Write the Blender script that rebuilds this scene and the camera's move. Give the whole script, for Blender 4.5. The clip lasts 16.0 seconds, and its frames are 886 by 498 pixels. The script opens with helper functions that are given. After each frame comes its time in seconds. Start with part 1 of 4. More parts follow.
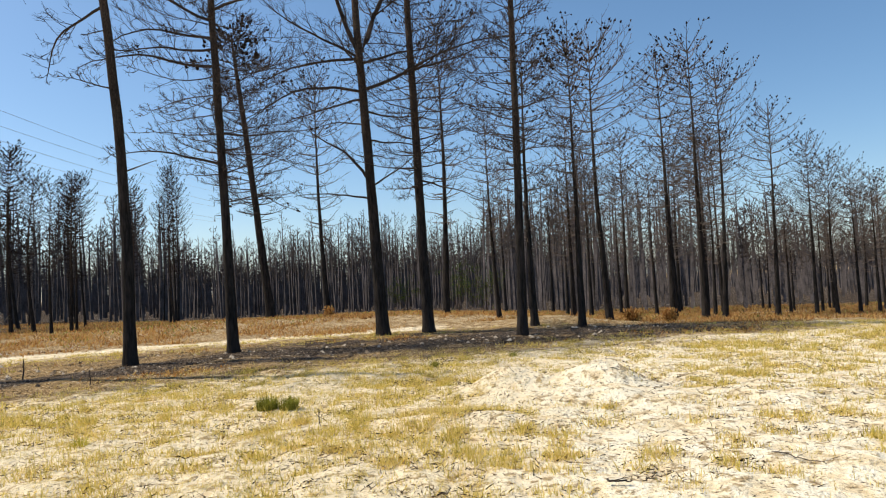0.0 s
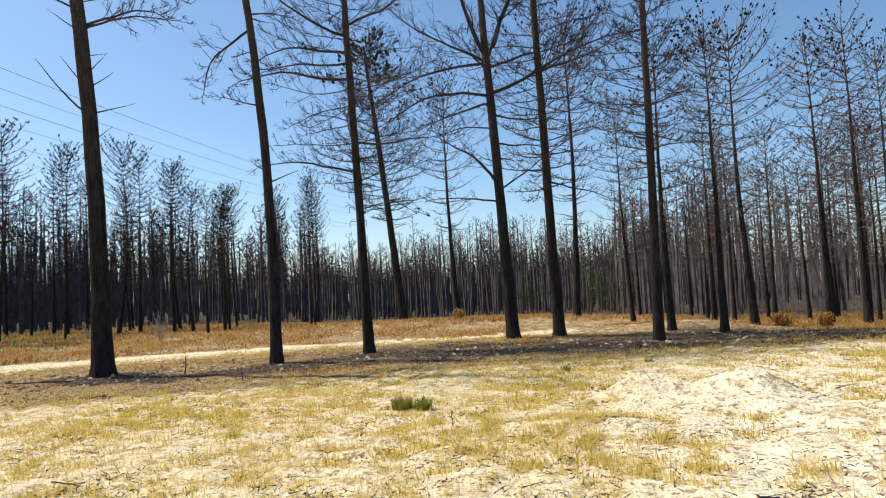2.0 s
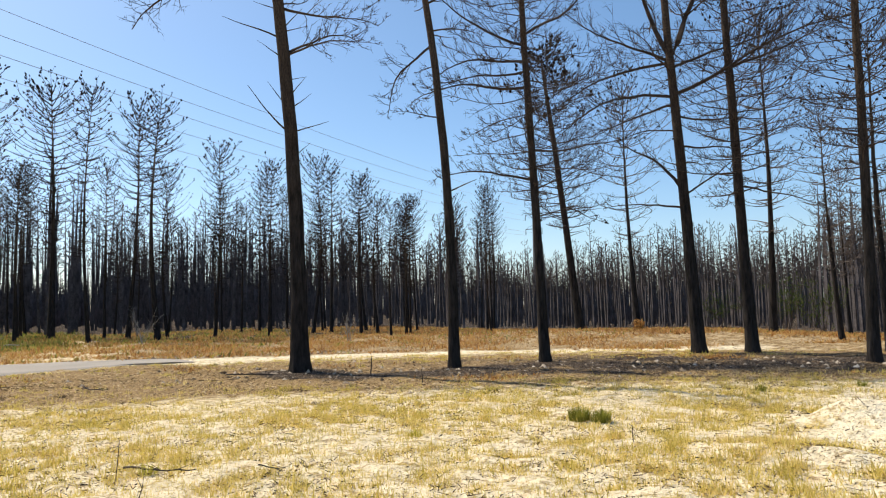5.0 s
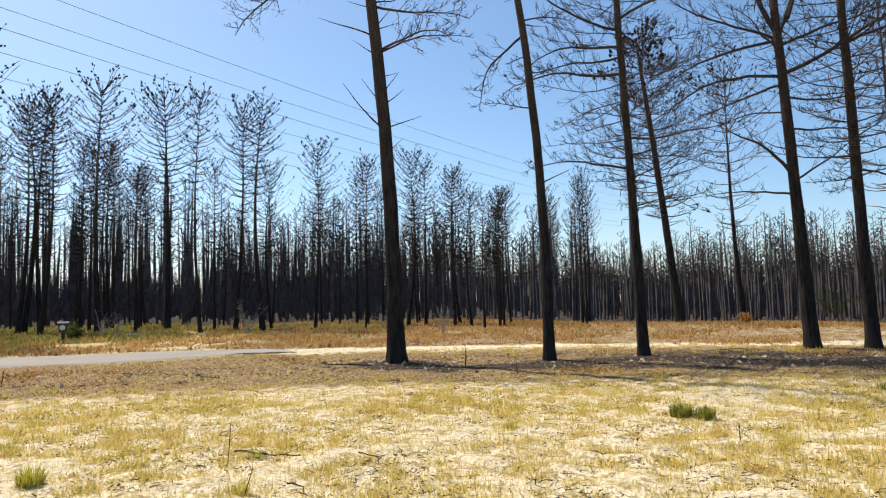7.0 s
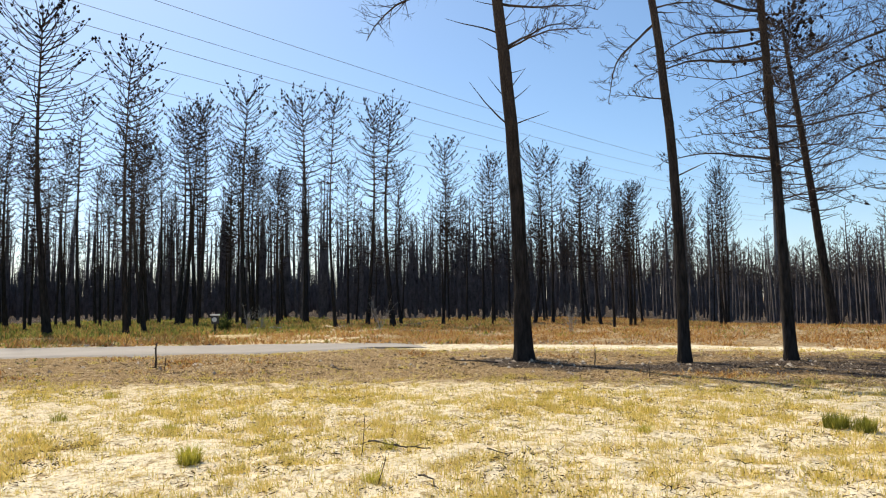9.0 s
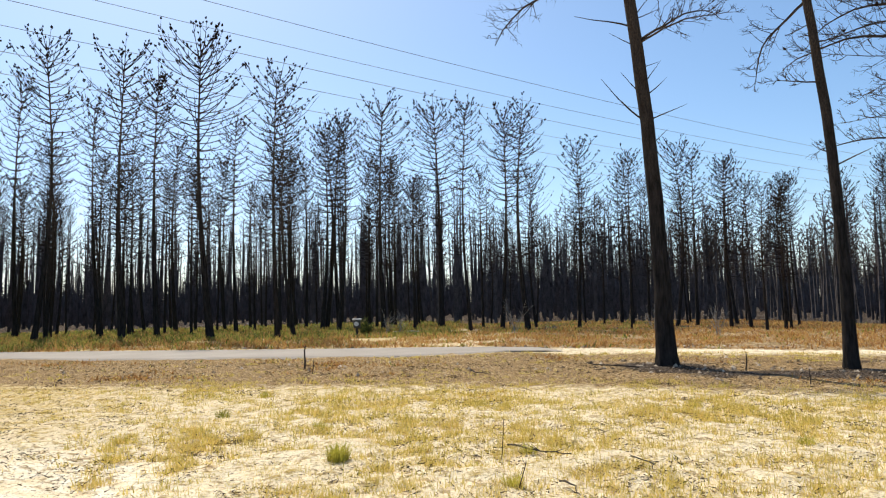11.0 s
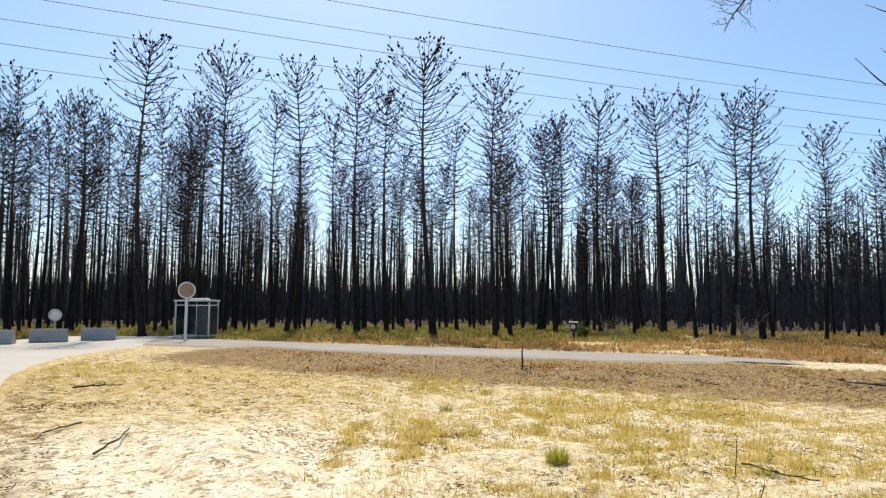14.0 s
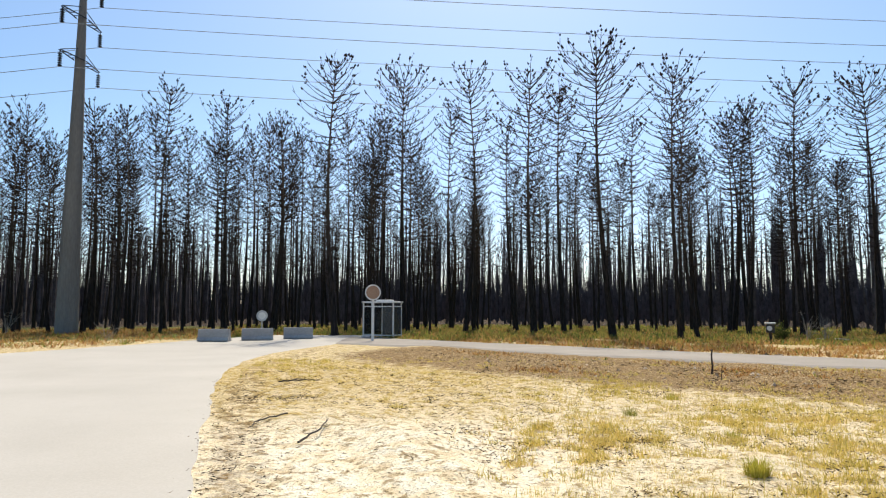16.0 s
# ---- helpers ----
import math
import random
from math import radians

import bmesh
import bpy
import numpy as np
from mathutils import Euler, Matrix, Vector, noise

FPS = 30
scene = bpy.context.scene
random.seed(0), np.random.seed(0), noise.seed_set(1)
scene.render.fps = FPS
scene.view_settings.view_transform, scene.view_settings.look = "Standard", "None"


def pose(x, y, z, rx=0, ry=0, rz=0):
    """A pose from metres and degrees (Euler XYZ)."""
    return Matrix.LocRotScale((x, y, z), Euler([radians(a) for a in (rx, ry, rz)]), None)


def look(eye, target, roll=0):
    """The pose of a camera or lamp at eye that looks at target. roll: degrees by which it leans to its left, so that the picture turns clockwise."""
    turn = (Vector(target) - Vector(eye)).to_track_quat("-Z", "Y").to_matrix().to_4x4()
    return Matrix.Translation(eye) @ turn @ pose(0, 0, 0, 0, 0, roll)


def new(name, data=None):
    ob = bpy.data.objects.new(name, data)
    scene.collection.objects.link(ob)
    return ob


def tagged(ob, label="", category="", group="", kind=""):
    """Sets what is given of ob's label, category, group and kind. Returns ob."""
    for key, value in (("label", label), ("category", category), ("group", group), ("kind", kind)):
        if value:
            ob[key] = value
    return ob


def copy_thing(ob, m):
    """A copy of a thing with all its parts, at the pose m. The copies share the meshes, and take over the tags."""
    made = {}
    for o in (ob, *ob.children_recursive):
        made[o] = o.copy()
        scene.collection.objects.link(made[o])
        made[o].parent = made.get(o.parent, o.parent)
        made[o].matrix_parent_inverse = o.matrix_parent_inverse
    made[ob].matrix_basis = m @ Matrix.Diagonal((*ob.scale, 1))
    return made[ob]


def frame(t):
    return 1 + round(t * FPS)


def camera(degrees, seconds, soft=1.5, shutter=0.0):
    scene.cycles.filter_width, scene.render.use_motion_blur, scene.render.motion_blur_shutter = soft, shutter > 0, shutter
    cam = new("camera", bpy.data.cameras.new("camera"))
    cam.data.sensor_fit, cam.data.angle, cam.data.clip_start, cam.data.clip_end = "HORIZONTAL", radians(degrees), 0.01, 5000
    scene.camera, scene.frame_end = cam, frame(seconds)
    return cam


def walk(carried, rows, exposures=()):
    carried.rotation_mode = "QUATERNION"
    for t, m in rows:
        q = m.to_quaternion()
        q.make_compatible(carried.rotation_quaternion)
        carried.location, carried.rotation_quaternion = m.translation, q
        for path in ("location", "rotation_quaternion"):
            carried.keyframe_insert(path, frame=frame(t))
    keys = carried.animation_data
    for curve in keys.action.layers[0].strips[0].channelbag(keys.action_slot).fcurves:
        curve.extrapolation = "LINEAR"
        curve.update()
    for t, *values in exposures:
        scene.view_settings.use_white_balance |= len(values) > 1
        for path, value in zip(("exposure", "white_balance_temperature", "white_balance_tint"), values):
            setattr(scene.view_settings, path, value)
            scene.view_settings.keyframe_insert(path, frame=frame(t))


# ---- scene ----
cam = camera(66.3, 16.0, 1.15)
PATH = [
    (0.0, pose(-0.005, 0.100, 1.652, 92.829, 2.754, 3.151)),
    (0.5, pose(-0.011, 0.099, 1.651, 93.531, 3.622, 6.138)),
    (1.0, pose(-0.015, 0.099, 1.651, 93.414, 3.375, 8.787)),
    (1.5, pose(-0.020, 0.098, 1.651, 93.576, 2.622, 11.464)),
    (2.0, pose(-0.024, 0.097, 1.651, 93.605, 2.805, 14.008)),
    (2.5, pose(-0.028, 0.096, 1.651, 94.001, 2.870, 16.278)),
    (3.0, pose(-0.031, 0.095, 1.651, 93.790, 2.805, 18.117)),
    (3.5, pose(-0.035, 0.094, 1.651, 93.688, 2.279, 20.763)),
    (4.0, pose(-0.040, 0.092, 1.651, 94.267, 1.835, 23.556)),
    (6.5, pose(-0.057, 0.082, 1.650, 94.419, 1.397, 34.623)),
    (7.0, pose(-0.060, 0.080, 1.650, 94.348, 1.390, 36.530)),
    (7.5, pose(-0.064, 0.077, 1.650, 94.360, 1.134, 39.788)),
    (8.0, pose(-0.066, 0.075, 1.650, 94.715, 0.750, 41.407)),
    (8.5, pose(-0.070, 0.072, 1.650, 94.547, 1.181, 44.074)),
    (9.0, pose(-0.073, 0.068, 1.650, 94.322, 0.756, 47.140)),
    (9.5, pose(-0.076, 0.065, 1.650, 94.133, 0.890, 49.538)),
    (10.0, pose(-0.080, 0.061, 1.650, 94.329, 1.079, 52.690)),
    (12.5, pose(-0.092, 0.040, 1.649, 95.138, 0.577, 66.700)),
    (13.0, pose(-0.094, 0.034, 1.649, 95.023, 0.076, 70.209)),
    (13.5, pose(-0.096, 0.028, 1.649, 94.846, 0.038, 73.787)),
    (14.0, pose(-0.097, 0.023, 1.649, 95.158, -0.248, 76.414)),
    (14.5, pose(-0.099, 0.017, 1.649, 95.322, -0.172, 80.324)),
    (15.0, pose(-0.099, 0.010, 1.649, 95.475, 0.319, 84.130)),
    (15.5, pose(-0.100, 0.005, 1.649, 95.304, 0.402, 87.265)),
    (16.0, pose(-0.100, -0.002, 1.648, 95.168, -0.107, 91.158)),
]
walk(cam, PATH, exposures=((0.0, 0.08), (1.5, 0.20), (4.0, 0.22), (16.0, 0.20)))

# ---- light ----
SUN_ELEVATION, SUN_YAW = 54.0, 86.0          # yaw counted from +y towards -x
world = bpy.data.worlds.new("sky")
scene.world = world
world.use_nodes = True
wt = world.node_tree
sky = wt.nodes.new("ShaderNodeTexSky")
sky.sky_type, sky.sun_disc = "NISHITA", False
sky.sun_elevation = radians(SUN_ELEVATION)
sky.sun_rotation = radians(-SUN_YAW)
sky.air_density, sky.dust_density, sky.ozone_density = 1.0, 2.6, 1.9
sky.altitude = 1200
tint = wt.nodes.new("ShaderNodeHueSaturation")
tint.inputs["Saturation"].default_value = 1.13
tint.inputs["Hue"].default_value = 0.494
wt.links.new(sky.outputs[0], tint.inputs["Color"])
wt.links.new(tint.outputs[0], wt.nodes["Background"].inputs[0])
wt.nodes["Background"].inputs[1].default_value = 0.147
sun = new("sun", bpy.data.lights.new("sun", "SUN"))
sun.data.energy, sun.data.angle, sun.data.color = 5.0, radians(0.53), (1.0, 0.90, 0.74)
sy, se = radians(SUN_YAW), radians(SUN_ELEVATION)
TO_SUN = Vector((-math.sin(sy) * math.cos(se), math.cos(sy) * math.cos(se), math.sin(se)))
sun.matrix_world = look(TO_SUN * 60, (0, 0, 0))

rng = random.Random(7)


# ---- materials ----
def mat(name, rough=0.9, metal=0.0):
    m = bpy.data.materials.new(name)
    m.use_nodes = True
    b = m.node_tree.nodes["Principled BSDF"]
    b.inputs["Roughness"].default_value, b.inputs["Metallic"].default_value = rough, metal
    b.inputs["Specular IOR Level"].default_value = 0.25
    return m, m.node_tree, b


def node(nt, kind, **values):
    n = nt.nodes.new(kind)
    for k, v in values.items():
        n.inputs[k.replace("_", " ")].default_value = v
    return n


def ramp(nt, fac, stops):
    r = nt.nodes.new("ShaderNodeValToRGB")
    el = r.color_ramp.elements
    while len(el) < len(stops):
        el.new(0.5)
    for e, (p, c) in zip(el, stops):
        e.position, e.color = p, (*c, 1)
    nt.links.new(fac, r.inputs[0])
    return r.outputs[0]


def mixed(nt, fac, a, b):
    n = nt.nodes.new("ShaderNodeMix")
    n.data_type = "RGBA"
    for socket, v in ((n.inputs["Factor"], fac), (n.inputs["A"], a), (n.inputs["B"], b)):
        if isinstance(v, tuple):
            socket.default_value = (*v, 1)
        elif isinstance(v, float):
            socket.default_value = v
        else:
            nt.links.new(v, socket)
    return n.outputs["Result"]


def noise_of(nt, scale, detail=4.0, rough=0.55, coords=None, stretch=None):
    n = node(nt, "ShaderNodeTexNoise", Scale=scale, Detail=detail, Roughness=rough)
    c = nt.nodes.new("ShaderNodeTexCoord").outputs["Object"] if coords is None else coords
    if stretch:
        mp = nt.nodes.new("ShaderNodeMapping")
        mp.inputs["Scale"].default_value = stretch
        nt.links.new(c, mp.inputs["Vector"])
        c = mp.outputs[0]
    nt.links.new(c, n.inputs["Vector"])
    return n.outputs["Fac"]


def bump(nt, bsdf, height, strength, distance):
    b = node(nt, "ShaderNodeBump", Strength=strength, Distance=distance)
    nt.links.new(height, b.inputs["Height"])
    nt.links.new(b.outputs[0], bsdf.inputs["Normal"])


def two_tone(name, a, b, scale, rough=0.85, metal=0.0, relief=0.3, depth=0.01, fine=None, stretch=None):
    """A surface that wanders between two colours at two scales."""
    m, nt, p = mat(name, rough, metal)
    n1 = noise_of(nt, scale, 5.0, stretch=stretch)
    n2 = noise_of(nt, fine or scale * 9, 3.0, stretch=stretch)
    avg = nt.nodes.new("ShaderNodeMath")
    avg.operation = "MULTIPLY_ADD"
    avg.inputs[1].default_value = 0.45
    nt.links.new(n2, avg.inputs[0])
    half = nt.nodes.new("ShaderNodeMath")
    half.operation = "MULTIPLY"
    half.inputs[1].default_value = 0.55
    nt.links.new(n1, half.inputs[0])
    nt.links.new(half.outputs[0], avg.inputs[2])
    nt.links.new(ramp(nt, avg.outputs[0], [(0.32, a), (0.68, b)]), p.inputs["Base Color"])
    bump(nt, p, n2, relief, depth)
    return m


def bark_mat():
    """Charred bark: black below, browner where the fire went past."""
    m, nt, p = mat("charred_bark", 0.95)
    co = nt.nodes.new("ShaderNodeTexCoord").outputs["Object"]
    plates = noise_of(nt, 3.2, 5.0, 0.6, co, (4, 4, 0.7))
    fine = noise_of(nt, 16, 4.0, 0.6, co, (3, 3, 1))
    sep = nt.nodes.new("ShaderNodeSeparateXYZ")
    nt.links.new(co, sep.inputs[0])
    hi = node(nt, "ShaderNodeMapRange")
    for k, v in zip((1, 2, 3, 4), (5.8, 13.5, 0.0, 1.0)):
        hi.inputs[k].default_value = v
    add = nt.nodes.new("ShaderNodeMath")
    add.operation = "MULTIPLY_ADD"
    add.inputs[1].default_value = 5.0
    nt.links.new(plates, add.inputs[0])
    nt.links.new(sep.outputs[2], add.inputs[2])
    nt.links.new(add.outputs[0], hi.inputs[0])
    low = ramp(nt, plates, [(0.35, (0.014, 0.0125, 0.012)), (0.7, (0.048, 0.041, 0.037))])
    high = ramp(nt, fine, [(0.35, (0.035, 0.026, 0.02)), (0.7, (0.15, 0.105, 0.075))])
    nt.links.new(mixed(nt, hi.outputs[0], low, high), p.inputs["Base Color"])
    bump(nt, p, plates, 1.0, 0.07)
    return m


BARK = bark_mat()
TWIG = two_tone("scorched_twig", (0.025, 0.018, 0.014), (0.095, 0.064, 0.046), 3.0)
DRY_TWIG = two_tone("dry_scorched_twig", (0.06, 0.046, 0.037), (0.20, 0.152, 0.117), 3.0)
# darker copy of the scorched twig: backlit shade put into the colour
BACKLIT_TWIG = two_tone("backlit_charred_twig", (0.016, 0.012, 0.010), (0.055, 0.039, 0.030), 3.0)
CONE = two_tone("charred_cone", (0.010, 0.007, 0.005), (0.036, 0.022, 0.014), 8.0)
# Distant charred bark, with haze put into its paler grey.
FAR_BARK = two_tone("hazy_far_bark", (0.026, 0.023, 0.024), (0.16, 0.14, 0.138), 0.9)
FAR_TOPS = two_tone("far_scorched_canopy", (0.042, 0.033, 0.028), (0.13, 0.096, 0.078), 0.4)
for soot in (BARK, BACKLIT_TWIG, CONE, FAR_BARK):
    soot.node_tree.nodes["Principled BSDF"].inputs["Specular IOR Level"].default_value = 0.06


# ---- terrain ----
def smooth(a, b, x):
    t = np.clip((x - a) / (b - a), 0, 1)
    return t * t * (3 - 2 * t)


def land(x, y):
    """Height of the bare lie of the land: level, falling off gently towards the north-east."""
    az, r = np.degrees(np.arctan2(-x, y)), np.hypot(x, y)
    falls = (1 - smooth(16, 38, az)) * smooth(-120, -60, az)
    start = 22 + 20 * smooth(-12, 10, az)
    return -3.4 * (1 - np.exp(-0.0145 * np.maximum(0, r - start))) * falls


def bumps(x, y):
    """Heaps and hollows of the sand."""
    z = 0.0 * x
    for cx, cy, rx, ry, h in ((0.35, 10.3, 0.55, 0.28, 0.36), (1.75, 10.2, 0.5, 0.34, 0.42), (1.2, 10.4, 0.35, 0.3, 0.16), (1.2, 9.5, 1.4, 0.5, 0.14), (-0.3, 8.2, 0.9, 0.4, 0.10), (3.6, 9.0, 1.0, 0.5, 0.10),
                              (-12.1, 13.8, 0.9, 0.7, 0.04), (-9.5, -1.0, 0.8, 0.5, 0.10), (-8.2, -0.5, 0.9, 0.45, 0.13), (-6.9, -0.1, 0.8, 0.4, 0.11), (-10.4, -2.0, 1.2, 0.6, 0.08), (-17.3, 13.2, 1.8, 1.2, 0.12), (-27.5, -1.0, 3.0, 2.0, 0.16),
                              (-11.0, 32.0, 8.0, 3.5, 0.30), (-3.0, 29.0, 5.0, 2.5, 0.25), (3.0, 25.5, 2.5, 1.2, 0.25)):
        z = z + h * np.exp(-((x - cx) / rx) ** 2 - ((y - cy) / ry) ** 2)
    return z


def height(x, y):
    return float(land(np.float64(x), np.float64(y)) + bumps(np.float64(x), np.float64(y)))


def mesh_object(name, verts, faces, material, smooth_shade=False, parent=None, label=""):
    me = bpy.data.meshes.new(name)
    me.from_pydata(verts, [], faces)
    me.materials.append(material)
    if smooth_shade:
        me.polygons.foreach_set("use_smooth", [True] * len(me.polygons))
    ob = new(name, me)
    if parent:
        ob.parent = parent
    if label:
        ob["label"] = label
    return ob


def part(name, bm, material, parent, label=""):
    me = bpy.data.meshes.new(name)
    bm.to_mesh(me)
    bm.free()
    me.materials.append(material)
    ob = new(name, me)
    ob.parent = parent
    if label:
        ob["label"] = label
    return ob


def ground_mat():
    m, nt, p = mat("sandy_ground", 0.95)
    p.inputs["Specular IOR Level"].default_value = 0.1
    co = nt.nodes.new("ShaderNodeTexCoord").outputs["Object"]
    cover = nt.nodes.new("ShaderNodeAttribute")
    cover.attribute_name = "cover"
    sep = nt.nodes.new("ShaderNodeSeparateColor")
    nt.links.new(cover.outputs["Color"], sep.inputs[0])
    big, mid, fine = noise_of(nt, 0.55, 6.0, 0.65, co), noise_of(nt, 3.2, 6.0, 0.7, co), noise_of(nt, 26, 4.0, 0.65, co)
    sand = ramp(nt, mid, [(0.3, (0.56, 0.42, 0.25)), (0.43, (0.81, 0.675, 0.445)), (0.58, (0.91, 0.84, 0.67))])
    litter = ramp(nt, fine, [(0.34, (0.15, 0.095, 0.035)), (0.47, (0.43, 0.30, 0.08)), (0.58, (0.58, 0.42, 0.14)), (0.70, (0.76, 0.62, 0.38))])
    burnt = ramp(nt, fine, [(0.36, (0.010, 0.009, 0.008)), (0.50, (0.040, 0.028, 0.02)), (0.60, (0.15, 0.105, 0.065)), (0.72, (0.5, 0.46, 0.4))])
    green = ramp(nt, fine, [(0.3, (0.05, 0.06, 0.015)), (0.55, (0.16, 0.17, 0.04)), (0.75, (0.32, 0.24, 0.09))])

    def mask(channel, by, lo, hi):
        s = nt.nodes.new("ShaderNodeMath")
        s.operation = "ADD"
        nt.links.new(channel, s.inputs[0])
        nt.links.new(by, s.inputs[1])
        r = node(nt, "ShaderNodeMapRange")
        r.inputs[1].default_value, r.inputs[2].default_value = lo, hi
        nt.links.new(s.outputs[0], r.inputs[0])
        return r.outputs[0]

    grit = noise_of(nt, 22, 4.0, 0.8, co)
    shade_smudge = noise_of(nt, 5.5, 5.0, 0.75, co)
    # small shadows of the uneven sand, painted as brown smudges
    sand = mixed(nt, ramp(nt, shade_smudge, [(0.525, (0, 0, 0)), (0.60, (0.9, 0.9, 0.9))]), sand, (0.36, 0.26, 0.13))
    sand = mixed(nt, ramp(nt, grit, [(0.57, (0, 0, 0)), (0.64, (1, 1, 1))]), sand, (0.13, 0.10, 0.06))
    c = mixed(nt, mask(sep.outputs[0], mid, 0.93, 1.14), sand, litter)
    duff = ramp(nt, fine, [(0.34, (0.06, 0.036, 0.018)), (0.5, (0.23, 0.145, 0.06)), (0.62, (0.46, 0.32, 0.15))])
    flake = noise_of(nt, 11, 5.0, 0.8, co)
    duff = mixed(nt, ramp(nt, flake, [(0.55, (0, 0, 0)), (0.63, (0.9, 0.9, 0.9))]), duff, (0.72, 0.60, 0.40))
    burnt = mixed(nt, ramp(nt, flake, [(0.60, (0, 0, 0)), (0.66, (0.9, 0.9, 0.9))]), burnt, (0.62, 0.56, 0.47))
    c = mixed(nt, mask(cover.outputs["Alpha"], mid, 0.90, 1.10), c, duff)
    c = mixed(nt, mask(sep.outputs[1], big, 0.92, 1.10), c, burnt)
    c = mixed(nt, mask(sep.outputs[2], big, 0.92, 1.10), c, green)
    nt.links.new(c, p.inputs["Base Color"])
    rough = nt.nodes.new("ShaderNodeMath")
    rough.operation = "MULTIPLY_ADD"
    rough.inputs[1].default_value = 0.4
    nt.links.new(shade_smudge, rough.inputs[0])
    nt.links.new(mid, rough.inputs[2])
    bump(nt, p, rough.outputs[0], 1.0, 0.145)
    return m


LITTER_LINE = ((-25, 0.3), (-19.2, 6.0), (-15.2, 10.8), (-12.0, 13.7), (-6.8, 17.2), (-2.0, 19.6), (3.0, 20.6), (5.5, 21.2))


def off_line(x, y, line=LITTER_LINE):
    """Distance from a line, such as the strip of litter under the row of pines, and how far along it."""
    best, where = np.full_like(x, 1e9), np.zeros_like(x)
    for i, ((x0, y0), (x1, y1)) in enumerate(zip(line, line[1:])):
        l2 = (x1 - x0) ** 2 + (y1 - y0) ** 2
        t = np.clip(((x - x0) * (x1 - x0) + (y - y0) * (y1 - y0)) / l2, 0, 1)
        d = np.hypot(x - x0 - t * (x1 - x0), y - y0 - t * (y1 - y0))
        where, best = np.where(d < best, i + t, where), np.minimum(d, best)
    return best, where


TRACKS = (((-19.4, 16.2), (-16.9, 18.3), (-14.0, 20.2), (-11.2, 21.6), (-6.7, 23.4), (-2, 25.2)), ((2.0, 17.2), (5.8, 17.3), (9.4, 17.0), (20, 14)))
# line under the pines where their shade is painted as darker soil
ROW_SHADE = ((-12.2, 13.9), (-9.8, 13.75), (-8.2, 15.5), (-6.4, 17.6), (-3.3, 17.9), (0.6, 20.6), (4.5, 22.0))
ROADSIDE = ((-2, -1.0), (-6.2, -2.0), (-9.2, -2.95), (-13.35, -4.2), (-20, -5.8), (-30, -5.8))


def cover_of(x, y):
    """How much dry litter, burnt soil with painted tree shade, green floor and brown duff lies at a place, 0 to 1."""
    az, r = np.degrees(np.arctan2(-x, y)), np.hypot(x, y)
    d, w = off_line(x, y)
    strip = 1 - smooth(3.0, 6.4, d)
    bare = (1 - smooth(-14, 4, az)) * (1 - smooth(17, 20, r)) + smooth(74, 88, az) * (1 - smooth(8, 11, r))
    dry = 0.47 + 0.08 * smooth(9, 18, r) - 0.13 * bare + 0.05 * smooth(80, 90, az) * smooth(9, 12, r)
    dry = np.where(r > 22, 0.46 + 0.09 * smooth(50, 64, az), dry)
    # burnt soil, strengthened along the row to paint in the pines' shadows
    burnt = 0.2 + (0.10 + 0.28 * smooth(3.1, 4.1, w)) * (1 - smooth(1.6, 4.4, d))
    burnt = np.maximum(burnt, 0.2 + 0.52 * (1 - smooth(0.2, 1.8, off_line(x, y, ROW_SHADE)[0])))
    green = 0.2 + 0.42 * smooth(36, 44, r) * smooth(50, 66, az) * (1 - smooth(66, 85, r))
    burnt = np.maximum(burnt, 0.2 + 0.55 * smooth(44, 56, r + 8 - 30 * smooth(54, 62, az) * (1 - smooth(104, 110, az))) * (1 - smooth(400, 900, r)))
    worn = sum(1 - smooth(0.35, 0.95, off_line(x, y, line)[0]) for line in TRACKS)
    duff = np.maximum(0.2 + 0.5 * strip, 0.2 + 0.27 * (1 - smooth(0.1, 0.8, off_line(x, y, ROADSIDE)[0])))
    duff = np.maximum(duff, 0.60 * smooth(22.5, 25, r) * (1 - smooth(50, 64, az)))
    dry, burnt, duff = dry - 0.1 * worn, burnt - 0.4 * worn, duff - 0.2 * worn
    return np.stack([dry, burnt, green, duff], -1)


ROAD_NORTH = ((9, -1.6), (-2, -1.15), (-6.2, -2.1), (-9.2, -3.05), (-13.35, -4.4), (-19.85, -6.1), (-26.4, -6.6), (-37.3, -4.9), (-44, -4.6))


def off_road(x, y):
    """0 on the wide road, rising to 1 beyond its northern edge."""
    edge = np.interp(-x, [-p[0] for p in ROAD_NORTH], [p[1] for p in ROAD_NORTH])
    return np.maximum(smooth(-0.6, 0.5, y - edge), smooth(-26, -28, y))


radii = np.concatenate([[0.0], np.geomspace(0.6, 60, 210), np.geomspace(63, 3000, 40)])
angles = np.radians(np.concatenate([np.arange(-42, 132, 0.75), np.arange(132, 318, 6.0)]))
rr, aa = np.meshgrid(radii[1:], angles, indexing="ij")
gx, gy = -np.sin(aa) * rr, np.cos(aa) * rr
gz = land(gx, gy) + bumps(gx, gy)
gz += np.array([0.05 * noise.noise((x * 0.5, y * 0.5, 3)) + 0.045 * noise.noise((x * 1.9, y * 1.9, 8)) + 0.032 * noise.noise((x * 4.7, y * 4.7, 5)) if r < 60 else 0.0
                for x, y, r in zip(gx.ravel(), gy.ravel(), rr.ravel())]).reshape(gx.shape) * smooth(1.5, 4, rr) * off_road(gx, gy)
ground_cover = np.concatenate([[[0.5, 0.2, 0.2, 0.2]], cover_of(gx, gy).reshape(-1, 4)])
NA = len(angles)
gv = [(0.0, 0.0, 0.0)] + list(zip(gx.ravel().tolist(), gy.ravel().tolist(), gz.ravel().tolist()))
